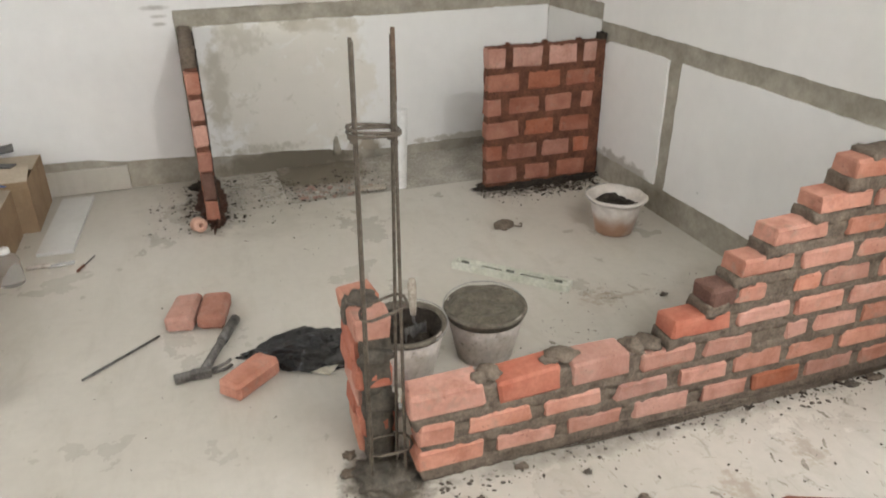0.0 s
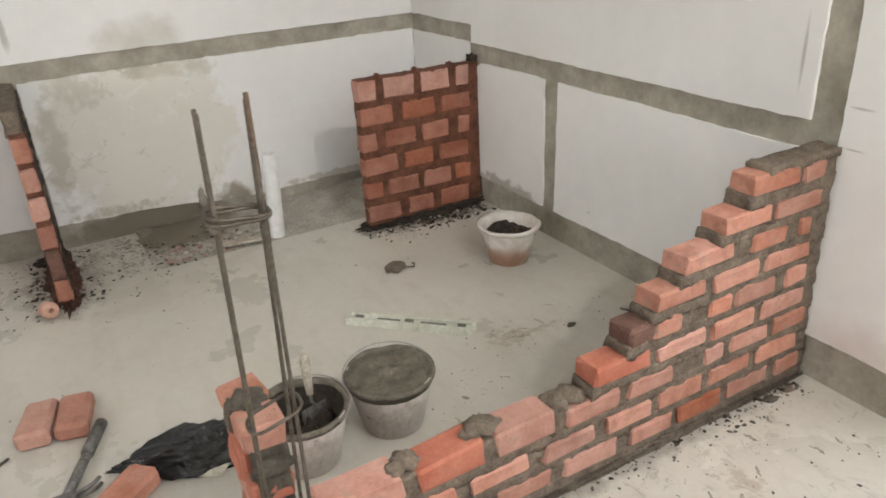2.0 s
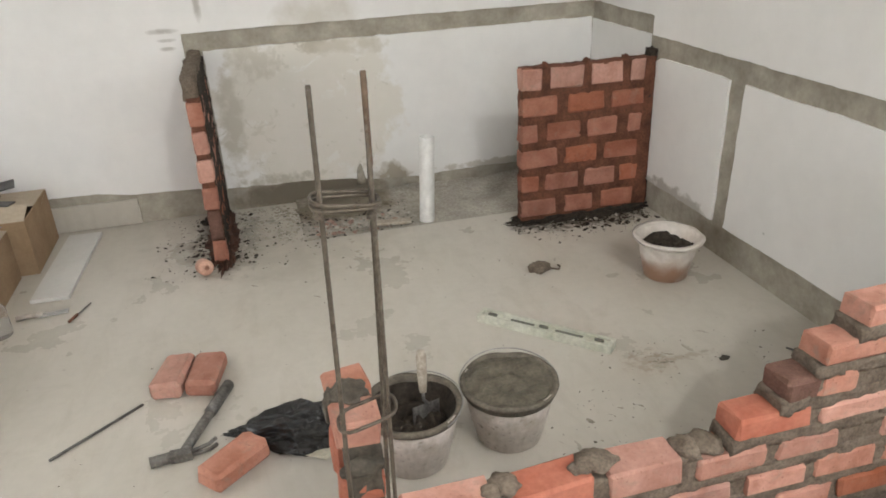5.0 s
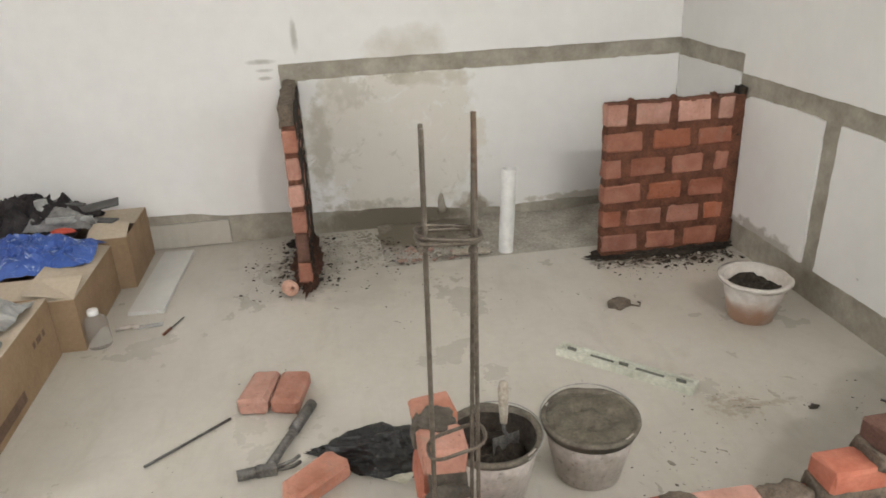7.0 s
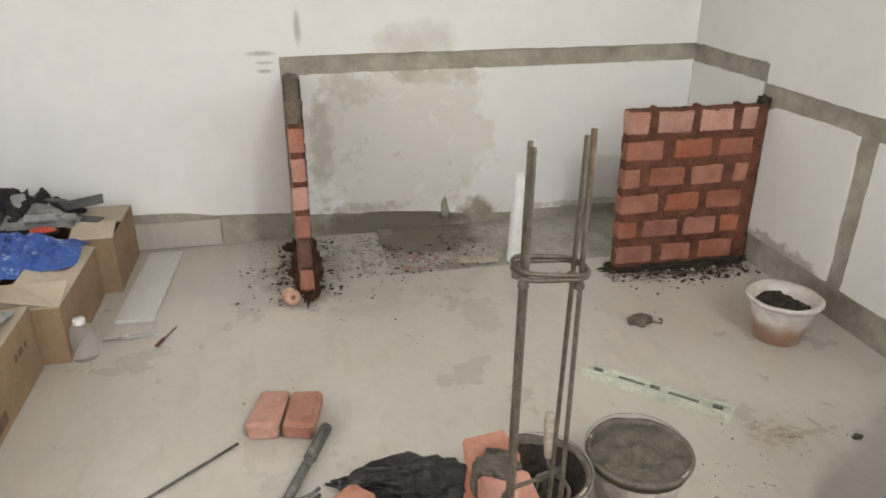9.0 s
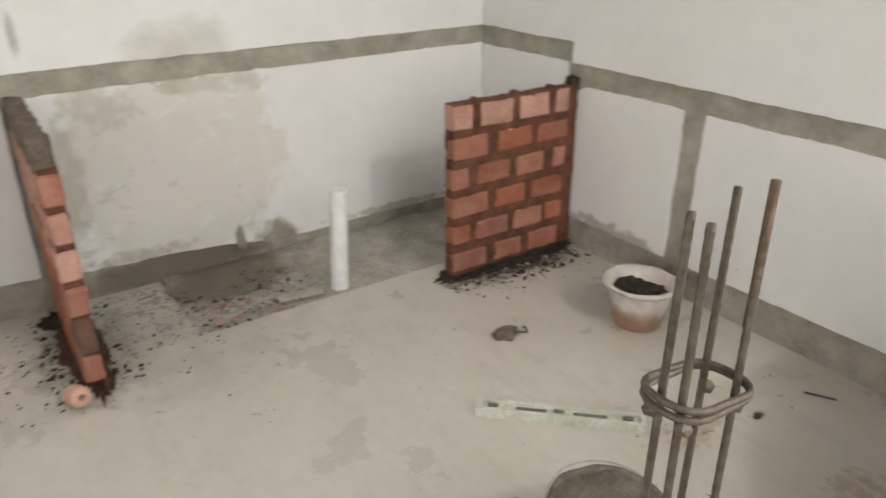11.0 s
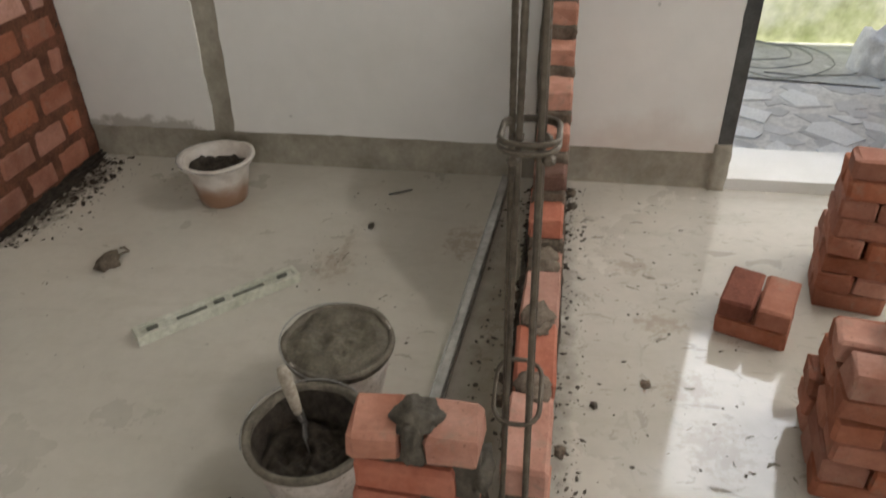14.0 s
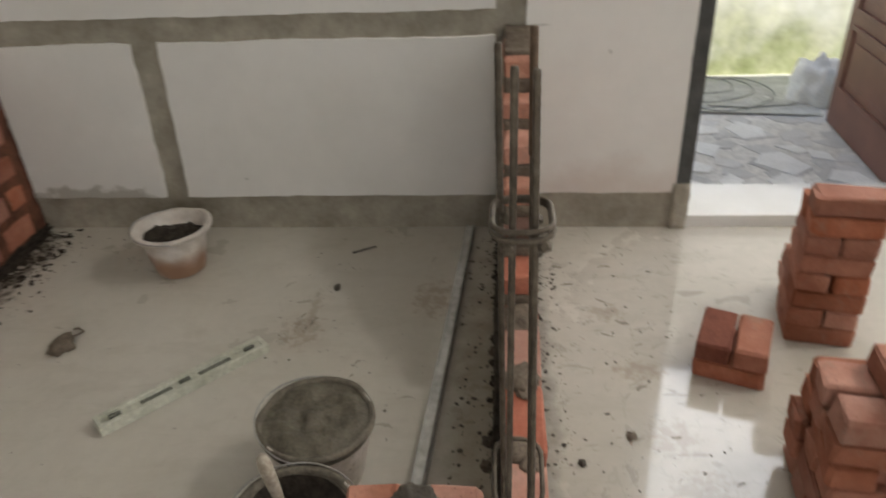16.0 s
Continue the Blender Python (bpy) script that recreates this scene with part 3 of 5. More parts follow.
upper = [(4.4, TOP), (4.4, 0.975), (3.73, 0.972), (3.73, 0.88), (1.735, 0.88), (1.735, 1.275), (2.04, 1.275), (2.04, 1.345), (1.34, 1.345), (1.34, 1.275),
         (1.63, 1.275), (1.63, 0.165), (1.04, 0.16), (1.04, 2.1), (0.0, 2.1), (0.0, 0.02), (-2.2, 0.02), (-2.2, TOP)]
part("plaster_panel", slab(upper, "x", EX, CH, 0.005, seed=3), PLASTER, wall_side)
part("plaster_panel", slab([(1.74, 0.155), (3.008, 0.152), (2.99, 0.787), (1.74, 0.787)], "x", EX, CH, 0.005, seed=4), PLASTER, wall_side)
part("plaster_panel", slab([(3.1, 0.15), (3.68, 0.15), (3.68, 0.76), (3.64, 0.787), (3.096, 0.787)], "x", EX, CH, 0.006, seed=5), PLASTER, wall_side)
part("plaster_panel", slab([(3.76, 0.14), (4.4, 0.12), (4.4, 0.88), (3.76, 0.88)], "x", EX, CH, 0.005, seed=6), PLASTER, wall_side)

part("mortar_clod", lump((0.024, 0.014, 0.085), (0.8, BY - 0.001, 0.09), 61.0, sub=4, amp=0.35), CEMENT, wall_back, "lump of wet mortar on the plaster edge", smooth=True)

# skirting tiles left of the thin wall
base = thing("baseboard", pose(0, 0, 0), "cream skirting tiles along the back wall", "baseboard", kind="structure")
for x0, x1 in ((-0.99, -0.404), (-1.59, -0.994), (-2.19, -1.594), (-2.79, -2.194)):
    part("skirting_tile", boxes((x0, x1, BY - 0.004, BY + CH - 0.001, 0.004, 0.142), bevel=0.001), TILE, base)

skirt = thing("baseboard", pose(0, 0, 0), "cream skirting tile beside the doorway", "baseboard", kind="structure")
part("skirting_tile", boxes((EX - 0.012, EX - 0.001, -0.26, -0.02, 0.003, 0.135), bevel=0.001), TILE, skirt)

# the doorway
door_1 = thing("door_1", pose(2.45, 0.02, 0.0), "brown panelled door standing open into the yard", "door", kind="structure")
leaf = part("leaf", boxes((0.0, 0.97, -0.02, 0.018, -0.025, 2.05), bevel=0.004), DOOR, door_1)
part("frame", boxes((-0.252, -0.2, 0.966, 1.021, 0.18, 2.1), bevel=0.003), FRAME_GREY, door_1, "dark grey frame along the plaster edge")
part("frame", boxes((-0.06, -0.004, -0.02, 0.035, 0.0, 2.1), bevel=0.003), DOOR, door_1)
leaf.matrix_basis = pose(0, 0, 0, 0, 0, -2.5)
for z0, z1 in ((0.17, 0.5), (0.56, 1.1), (1.16, 1.95)):
    part("panel_moulding", boxes((0.1, 0.88, 0.016, 0.034, z0, z0 + 0.022), (0.1, 0.88, 0.016, 0.03, z1 - 0.022, z1), (0.1, 0.122, 0.016, 0.03, z0 + 0.022, z1 - 0.022), (0.858, 0.88, 0.016, 0.03, z0 + 0.022, z1 - 0.022), bevel=0.004), DOOR, leaf)
    part("panel", boxes((0.17, 0.81, 0.016, 0.026, z0 + 0.07, z1 - 0.07), bevel=0.006), DOOR, leaf)
part("frame", boxes((-0.252, -0.2, -0.135, -0.021, 0.17, 2.1), bevel=0.003), FRAME_GREY, door_1, "dark grey frame along the plaster edge")
single("door_sill", boxes((2.215, 2.5, 0.04, 0.985, -0.1, 0.05), bevel=0.004), mat("white_sill_tile", (0.74, 0.73, 0.69), (0.82, 0.81, 0.78), 4, 0.3, 0.0, fine=0.05), "cream tiled threshold in the doorway", "threshold", kind="structure")
single("jamb_foot", rough_box(2.196, 2.25, 0.985, 1.05, 0.0, 0.2, 0.02, 0.005, 2), CEMENT, "patch of grey render at the foot of the jamb", "render", kind="structure", smooth=True)

# ---- yard beyond the door ----
single("ground", boxes((2.44, 60, -60, 60, -0.14, -0.04), (-60, 2.44, 4.62, 60, -0.14, -0.04), (-60, 2.44, -60, -2.42, -0.14, -0.04), (-60, -3.02, -2.42, 4.62, -0.14, -0.04)), GROUND, "bare concrete ground of the yard", "ground", kind="structure")
single("yard_wall", boxes((4.25, 4.45, -6, 7, -0.1, 2.4)), MOSS, "pale yard wall green with moss", "wall", kind="structure")
rnd = random.Random(11)


def paving_stone(x, y, size, turn, material, label, lift, stretch=0.7):
    """A flat broken stone with straight edges."""
    bm = bmesh.new()
    count = rnd.choice((4, 5, 5))
    ring = [bm.verts.new((size * rnd.uniform(0.8, 1.15) * math.cos(6.283 * (i + rnd.uniform(-0.2, 0.2)) / count), stretch * size * rnd.uniform(0.8, 1.15) * math.sin(6.283 * (i + rnd.uniform(-0.2, 0.2)) / count), 0)) for i in range(count)]
    f = bm.faces.new(ring)
    ext = bmesh.ops.extrude_face_region(bm, geom=[f])
    bmesh.ops.translate(bm, vec=(0, 0, 0.006), verts=[v for v in ext["geom"] if isinstance(v, bmesh.types.BMVert)])
    single("paving_stone", bm, material, label, "stone", pose(x, y, -0.0402 + lift, 0, 0, turn), "broken stones in the yard")


for k, (x, y, size, turn) in enumerate(((3.3, 0.43, 0.13, 10), (2.9, 0.39, 0.15, 35), (2.69, 0.67, 0.1, 0), (3.06, 0.27, 0.085, 70), (2.99, 0.17, 0.08, 20), (3.32, 0.66, 0.11, 80),
                                         (3.08, 0.72, 0.14, 15), (2.86, 0.8, 0.1, 60), (2.66, 0.42, 0.11, 5), (2.72, 0.13, 0.12, 40), (2.62, 0.86, 0.11, 20), (3.72, 0.2, 0.11, 50))):
    paving_stone(x, y, size, turn, SHARD, "flat broken piece of white stone set in the yard", 0.0004 * k)
for k in range(34):
    x, y = 2.6 + 0.17 * (k % 6) + rnd.uniform(-0.05, 0.05), 0.02 + 0.2 * (k // 6) + rnd.uniform(-0.05, 0.05)
    paving_stone(x, y, rnd.uniform(0.07, 0.12), rnd.uniform(0, 360), SHARD_GREY, "flat broken piece of grey stone set in the yard", -0.004 + 0.00008 * k)
coil = bmesh.new()
for k in range(3):
    r = 0.24 - 0.05 * k
    tube([(r * 1.2 * math.cos(a * 0.2618) * (1 + 0.12 * math.sin(a * 0.7 + k)) + 0.05 * k, r * 1.3 * math.sin(a * 0.2618) + 0.04 * k, 0.03 + 0.005 * k) for a in range(24)], 0.0045, 6, coil, True)
tube([(-0.2, 0.1, 0.02), (-0.24, -0.1, 0.02), (-0.2, -0.35, 0.02), (-0.05, -0.55, 0.02)], 0.0045, 6, coil)
single("hose", coil, mat("grey_hose", (0.24, 0.25, 0.22), (0.36, 0.37, 0.33), 10, 0.6), "loops of grey garden hose lying on the yard", "hose", pose(3.85, 0.45, -0.04), smooth=True)
single("sack", lump((0.13, 0.14, 0.2), (0, 0, 0.05), 3, sub=4, amp=0.3, freq=2.4), SHARD, "bulging white sack standing in the yard beside the door", "sack", pose(3.76, -0.06, -0.04), smooth=True)

# ---- the stepped wall ----
WY0 = 1.612
stepped = thing("brick_wall", pose(0, 0, 0), "half-built stepped wall of salmon bricks in grey mortar", "brick wall")
COURSES = [
    (0.042, [(0.472, 0.672), (0.712, 0.904), (0.941, 1.125), (1.169, 1.361), (1.413, 1.582), (1.608, 1.796), (1.824, 2.02), (2.05, 2.185)]),
    (0.130, [(0.474, 0.582), (0.624, 0.82), (0.862, 1.045), (1.09, 1.274), (1.314, 1.49), (1.518, 1.70), (1.73, 1.92), (1.95, 2.14)]),
    (0.218, [(0.456, 0.674), (0.714, 0.904), (0.943, 1.128), (1.173, 1.362), (1.392, 1.571), (1.70, 1.79), (1.815, 1.985), (2.01, 2.17)]),
    (0.303, [(1.27, 1.473), (1.503, 1.695), (1.718, 1.905), (1.935, 2.14)]),
    (0.388, [(1.39, 1.478), (1.482, 1.585), (1.70, 1.79), (1.81, 1.985), (2.03, 2.14)]),
    (0.470, [(1.478, 1.675), (1.703, 1.895), (1.925, 2.13)]),
    (0.558, [(1.575, 1.777), (1.85, 2.0), (2.06, 2.11)]),
    (0.642, [(1.72, 1.92), (1.935, 2.145)]),
    (0.738, [(1.822, 2.018), (2.038, 2.145)]),
]
seed = 0
for n, (z, spans) in enumerate(COURSES):
    below = 0.0 if n == 0 else COURSES[n - 1][0] + BH
    start = spans[0][0]
    bm = rough_box(start + 0.012, EX + 0.004, WY0 + 0.008, WY0 + BW - 0.006, max(0.0, below - 0.014), z + 0.006, 0.012, 0.006, n * 3.0)
    last = spans[0][1]
    for x0, x1 in spans[1:] + [(EX, EX)]:
        rough_box(last - 0.012, x0 + 0.012, WY0 + 0.01, WY0 + BW - 0.008, z - 0.006, z + BH + 0.002, 0.011, 0.007, x0 * 5 + n, bm)
        last = x1
    part("mortar_bed", bm, MORTAR, stepped, smooth=True)
    for k, (x0, x1) in enumerate(spans):
        top_left = n == 2 and k < 3
        dark = n == 4 and k == 0
        tilt = {(2, 1): -3.0, (2, 0): 1.2, (2, 2): -2.0}.get((n, k), picks.uniform(-0.9, 0.9))
        step = n > 2 and k == 0
        if step:
            part("mortar_clod", rough_box(x0 - 0.012, x0 + 0.06, WY0 + 0.002, WY0 + BW - 0.002, below - 0.004, z + 0.014, 0.011, 0.008, n * 2.3), MORTAR, stepped, smooth=True)
        ob = brick(stepped, ((x0 + x1) / 2, WY0 + BW / 2 + picks.uniform(-0.003, 0.003), z + BH / 2 + (0.012 if top_left else 0.005 if step else 0.0)), x1 - x0, picks.uniform(-1, 1), tilt, 0,
                   old=(n == 2 and k == 1) or (n == 0 and k == 5), height=BH * (1.14 if top_left else 0.86 if step else 1.0 if k == 0 else picks.uniform(0.82, 0.95)))
        if dark:
            ob.data = brick_mesh(BL / 2, BW, BH, BRICK_DARK, 77)
        if (n, k) in ((2, 1), (3, 0)):
            ob.data = brick_mesh(BL, BW, BH, BRICK_ORANGE, 80 + n)
part("mortar_bed", rough_box(1.885, EX + 0.004, WY0 + 0.004, WY0 + BW - 0.004, 0.793, 0.82, 0.013, 0.006, 51), MORTAR, stepped, smooth=True)
for k, (x, y, z, s) in enumerate(((0.70, 1.664, 0.302, (0.036, 0.038, 0.016)), (0.668, 1.65, 0.3, (0.028, 0.024, 0.014)), (0.925, 1.664, 0.31, (0.05, 0.038, 0.015)), (0.885, 1.655, 0.308, (0.03, 0.026, 0.011)),
                                  (1.16, 1.66, 0.29, (0.035, 0.044, 0.022)), (1.21, 1.665, 0.288, (0.05, 0.04, 0.018)))):
    part("mortar_clod", lump(s, (x, y, z), k + 4.0, sub=3), MORTAR, stepped, smooth=True)

part("mortar_skirt", lump((0.66, 0.02, 0.018), (1.47, WY0 + BW + 0.004, 0.0), 71.0, sub=6, amp=0.95, freq=14.0), MORTAR_WET, stepped, "dark wet mortar fallen along the foot", smooth=True)
part("mortar_skirt", lump((0.5, 0.011, 0.013), (1.6, WY0 - 0.001, 0.0), 72.0, sub=6, amp=0.9, freq=13.0), MORTAR, stepped, smooth=True)
for k, (x, z) in enumerate(((1.95, 0.16), (1.82, 0.3), (1.6, 0.24), (1.3, 0.1), (1.75, 0.08), (2.05, 0.42))):
    part("mortar_clod", lump((0.03, 0.016, 0.03), (x, WY0 + BW - 0.002, z), 80.0 + k, sub=3, amp=0.6, freq=2.2), MORTAR_WET, stepped, smooth=True)

# ---- the thin wall on edge beside the side wall ----
FY = 3.674
edge_wall = thing("brick_partition", pose(0, 0, 0), "thin partition of red bricks laid on edge in red-brown mortar", "brick wall")
part("mortar_bed", rough_box(1.506, EX + 0.002, FY + 0.0065, FY + 0.066, 0.0, 0.788, 0.014, 0.006, 8), MORTAR_RED, edge_wall, smooth=True)
part("mortar_bed", lump((0.4, 0.075, 0.028), (1.85, FY + 0.03, 0.0), 9.0, sub=5, amp=0.4, freq=5.0), SOIL, edge_wall, "dark wet mortar along the foot", smooth=True)
part("mortar_bed", rough_box(2.166, EX + 0.004, FY + 0.012, FY + 0.062, 0.03, 0.825, 0.016, 0.009, 19), SOIL, edge_wall, "dark mortar packed against the side wall", smooth=True)
for n, spans in enumerate((((0, .31), (.36, .62), (.68, .97)), ((0, .16), (.2, .49), (.52, .8), (.83, .99)), ((0, .31), (.35, .63), (.68, .98)),
                           ((0, .15), (.2, .49), (.53, .79), (.87, .99)), ((0, .3), (.37, .68), (.72, 1)), ((0, .18), (.21, .51), (.54, .83), (.86, 1)))):
    z = 0.028 + 0.1305 * n
    for a, c in spans:
        x0, x1 = 1.496 + 0.655 * a, 1.496 + 0.655 * c
        brick(edge_wall, ((x0 + x1) / 2, FY + 0.034, z + 0.05), (x1 - x0) * picks.uniform(0.9, 0.97), picks.uniform(-0.8, 0.8), picks.uniform(-0.8, 0.8), 90, old=n < 5, width=picks.uniform(0.084, 0.094) if n < 5 else 0.106, height=0.068)

for f in (0.195, 0.525, 0.845):
    part("mortar_clod", lump((0.02, 0.026, 0.022), (1.496 + 0.655 * f, FY + 0.034, 0.783), 90.0 + f, sub=3, amp=0.5, freq=2.0), MORTAR_RED, edge_wall, smooth=True)

# ---- the thin wall that stands out from the back wall ----
fin = thing("brick_partition", pose(0, 0, 0), "thin brick partition on edge, dark wet mortar round its foot", "brick wall")
part("mortar_bed", rough_box(-0.004, 0.052, 3.73, BY + 0.004, 0.0, 0.79, 0.026, 0.006, 12), MORTAR_RED, fin, smooth=True)
part("mortar_bed", rough_box(-0.012, 0.05, 3.735, BY + 0.004, 0.775, 0.885, 0.02, 0.008, 13), MORTAR, fin, "grey mortar cap", smooth=True)
part("mortar_bed", rough_box(0.036, 0.055, 3.76, BY + 0.004, 0.0, 0.85, 0.022, 0.012, 15), SOIL, fin, "dark mortar smeared down the side", smooth=True)
for n in range(6):
    z = 0.02 + 0.13 * n
    y = 3.716
    first = n % 2 == 0
    while y < BY - 0.03:
        length = min(BL if first else BL / 2, BY - y)
        if not (n == 1 and y < 3.72):
            brick(fin, (0.022, y + length / 2, z + 0.05), length, 90 + picks.uniform(-0.6, 0.6), picks.uniform(-1, 1), 90, old=n < 3, width=0.103, height=0.066)
        y += length + 0.026
        first = True
part("mud", lump((0.07, 0.36, 0.032), (0.025, 4.03, 0.0), 25.0, sub=5, amp=0.45, freq=5.0), MUD, fin, "red-brown mud along the foot", smooth=True)
part("mud", lump((0.06, 0.07, 0.025), (-0.02, 4.28, 0.0), 26.0, sub=4, amp=0.5, freq=3.0), SOIL, fin, smooth=True)
part("mortar_bed", rough_box(-0.006, 0.05, 3.712, 3.83, 0.135, 0.27, 0.016, 0.006, 17), BRICK_DARK, fin, smooth=True)

# ---- the pier ----
pier = thing("brick_pier", pose(0, 0, 0), "short pier of orange bricks with wet mortar between", "brick pier")
PX0, PX1, PY0, PY1 = 0.344, 0.447, 1.739, 1.971
part("mortar_bed", rough_box(PX0 + 0.016, PX1 - 0.008, PY0 + 0.004, PY1 - 0.014, 0.0, 0.472, 0.018, 0.008, 21), MORTAR_WET, pier, smooth=True)
part("mortar_clod", lump((0.042, 0.045, 0.024), (0.39, 1.852, 0.495), 31.0, sub=4, amp=0.3, freq=1.9), MORTAR_WET, pier, smooth=True)
part("mortar_clod", lump((0.016, 0.022, 0.06), (0.347, 1.852, 0.452), 32.0, sub=4, amp=0.3, freq=1.9), MORTAR_WET, pier, smooth=True)
part("mortar_clod", lump((0.05, 0.025, 0.03), (0.40, 1.74, 0.37), 33.0, sub=3), MORTAR_WET, pier, smooth=True)
part("mortar_clod", lump((0.045, 0.02, 0.05), (0.41, 1.74, 0.205), 34.0, sub=3), MORTAR_WET, pier, smooth=True)
for n in range(6):
    z = 0.018 + 0.0815 * n
    if n == 5:
        rows = ((PY0, PY0 + 0.094), (PY1 - 0.094, PY1))
    elif n % 2:
        rows = ((PY0 + 0.005, PY0 + 0.075), (PY1 - 0.125, PY1 - 0.002))
    else:
        rows = ((PY1 - 0.19, PY1 - 0.004),)
    for y0, y1 in rows:
        ob = brick(pier, ((PX0 + PX1) / 2 + picks.uniform(-0.004, 0.004), (y0 + y1) / 2, z + BH / 2), y1 - y0, 90 + picks.uniform(-3, 3), picks.uniform(-1.5, 1.5), 0, width=0.104, old=False)
        if n in (1, 3, 4):
            ob.data = brick_mesh(BL if y1 - y0 > 0.14 else BL / 2, BW, BH, BRICK_ORANGE, 60 + n, 0.012)

# ---- the column's reinforcement ----
cage = thing("rebar_cage", pose(0, 0, 0), "four upright steel reinforcing bars tied with stirrups", "rebar")
for (bx, by), (tx, ty, tz), rust in (((0.356, 1.70), (0.372, 1.692, 1.235), False), ((0.351, 1.655), (0.370, 1.668, 1.232), False), ((0.434, 1.70), (0.470, 1.711, 1.234), False), ((0.447, 1.655), (0.462, 1.668, 1.253), True)):
    pts = [(bx + (tx - bx) * k / 150, by + (ty - by) * k / 150, 0.01 + (tz - 0.01) * k / 150) for k in range(151)]
    bar = part("bar", tube(pts, 0.0047, 8, ribs=0.05), STEEL, cage, smooth=True)
    if rust:
        part("bar_tip", tube([(tx - 0.0012, ty - 0.0008, tz - 0.16), (tx, ty, tz + 0.002)], 0.0053, 8), STEEL_RUST, cage, "rusty tip", smooth=True)


def stirrup(z, tilt, name="stirrup"):
    pts = []
    cx, cy, hx, hy, r = 0.412, 1.681, 0.06, 0.038, 0.03
    for sx, sy, a0 in ((1, 1, 0), (-1, 1, 90), (-1, -1, 180), (1, -1, 270)):
        for k in range(5):
            a = radians(a0 + 22.5 * k)
            px, py = sx * (hx - r) + r * math.cos(a), sy * (hy - r) + r * math.sin(a)
            pts.append((cx + px, cy + py, z + tilt * px + 0.1 * tilt * py))
    part(name, tube(pts, 0.0042, 6, closed=True), STEEL, cage, smooth=True)


for z, tilt in ((1.032, -0.12), (1.024, -0.05), (0.56, 0.26), (0.11, 0.0)):
    stirrup(z, tilt)
for x, y, z in ((0.358, 1.655, 1.015), (0.362, 1.70, 1.01), (0.458, 1.70, 1.0), (0.455, 1.66, 1.0)):
    part("tie_wire", lump((0.011, 0.011, 0.011), (x, y, z), x * 40 + y, sub=1), STEEL, cage)
single("mortar_pad", lump((0.095, 0.085, 0.04), (0.4, 1.678, 0.004), 5.0, sub=4, amp=0.4, freq=3.0), MORTAR_WET, "wet mortar round the foot of the bars", "mortar", smooth=True)


# ---- buckets ----
def bucket(name, place, label, body_material, rim_material, lining=None, height=0.2, top=0.142, foot=0.1, lift=0.0, swing=0.0):
    b_ = thing(name, pose(*place), label, "bucket", "mortar buckets")
    flare = 0.013 if body_material is BUCKET_WHITE else 0.0
    top -= flare
    shell = part("body", lathe([(0, 0.0), (foot - 0.006, 0.0), (foot, 0.006), (foot + (top - foot) * 0.5, height * 0.5), (top, height), (top - 0.005, height), (foot + (top - foot) * 0.5 - 0.005, height * 0.5), (foot - 0.006, 0.008), (0, 0.008)], 44), body_material, b_, smooth=True)
    part("rim", lathe([(top - 0.013 + flare * 0.7, height - 0.009), (top + 0.004 + flare * 0.7, height - 0.014), (top + 0.0065 + flare, height - 0.006), (top + 0.005 + flare, height + 0.003), (top - 0.008 + flare * 0.7, height + 0.003), (top - 0.013 + flare * 0.7, height - 0.016)], 64, 0.035, place[0]), rim_material, shell, smooth=True)
    if rim_material is RIM_DIRTY:
        part("caked_lining", lathe([(top - 0.006, height - 0.003), (top - 0.011, height - 0.012), (foot + (top - foot) * 0.5 - 0.012, height * 0.5), (foot - 0.01, 0.012), (0, 0.012)], 64, 0.05, place[1]), lining or MORTAR_WET, shell, "wet mortar caked round the inside", smooth=True)
    pts = []
    for k in range(25):
        a = math.pi * k / 24
        v = Vector(((top + flare + 0.008) * math.cos(a), (top + flare + 0.008) * math.sin(a), 0))
        v = Matrix.Rotation(swing, 3, "Z") @ (Matrix.Rotation(lift, 3, "X") @ v)
        pts.append(v + Vector((0, 0, height - 0.004)))
    part("handle", tube(pts, 0.0022, 6), WIRE, b_, "thin wire handle", smooth=True)
    return b_


def fill(place, radius, level, material, label, amp, seed):
    rows = [(0, level + 0.008)] + [(radius * k / 26, level + 0.005 * math.cos(k * 0.35)) for k in range(1, 27)] + [(radius, level - 0.03), (0, level - 0.03)]
    bm = lathe(rows, 72)
    for v in bm.verts:
        if v.co.z > level - 0.02:
            r = math.hypot(v.co.x, v.co.y) / radius
            q = v.co + noise.noise_vector(v.co * 20) * 0.02
            rough = noise.noise(q * 14 + Vector((seed, 0, 0))) + 0.55 * noise.noise(q * 36 + Vector((seed, 4, 0))) + 0.3 * noise.noise(q * 85 + Vector((seed, 4, 0)))
            v.co.z += amp * rough * (1 - 0.4 * r)
    return single("mortar", bm, material, label, "mortar", pose(*place), smooth=True)


bucket("bucket", (0.895, 2.17, 0), "grey-stained plastic bucket full of wet mortar", BUCKET, RIM_DIRTY, lift=radians(8), swing=radians(-10))
fill((0.895, 2.17, 0), 0.139, 0.2, MORTAR_POT, "grey mortar filling a bucket to the rim", 0.015, 3)
bucket("bucket", (0.59, 2.152, 0), "grey-stained plastic bucket half full of dark mortar", BUCKET, RIM_DIRTY, SOIL, lift=radians(6), swing=radians(-60))
fill((0.59, 2.152, 0), 0.118, 0.12, SOIL, "dark scooped mortar low in a bucket", 0.035, 8)
bucket("bucket", (1.897, 2.955, 0), "white plastic bucket with mortar caked inside and a brown foot", BUCKET_WHITE, BUCKET_WHITE, height=0.185, foot=0.092, lift=radians(4), swing=radians(20))
fill((1.897, 2.955, 0), 0.112, 0.145, SOIL, "clotted mortar in the white bucket", 0.034, 12)

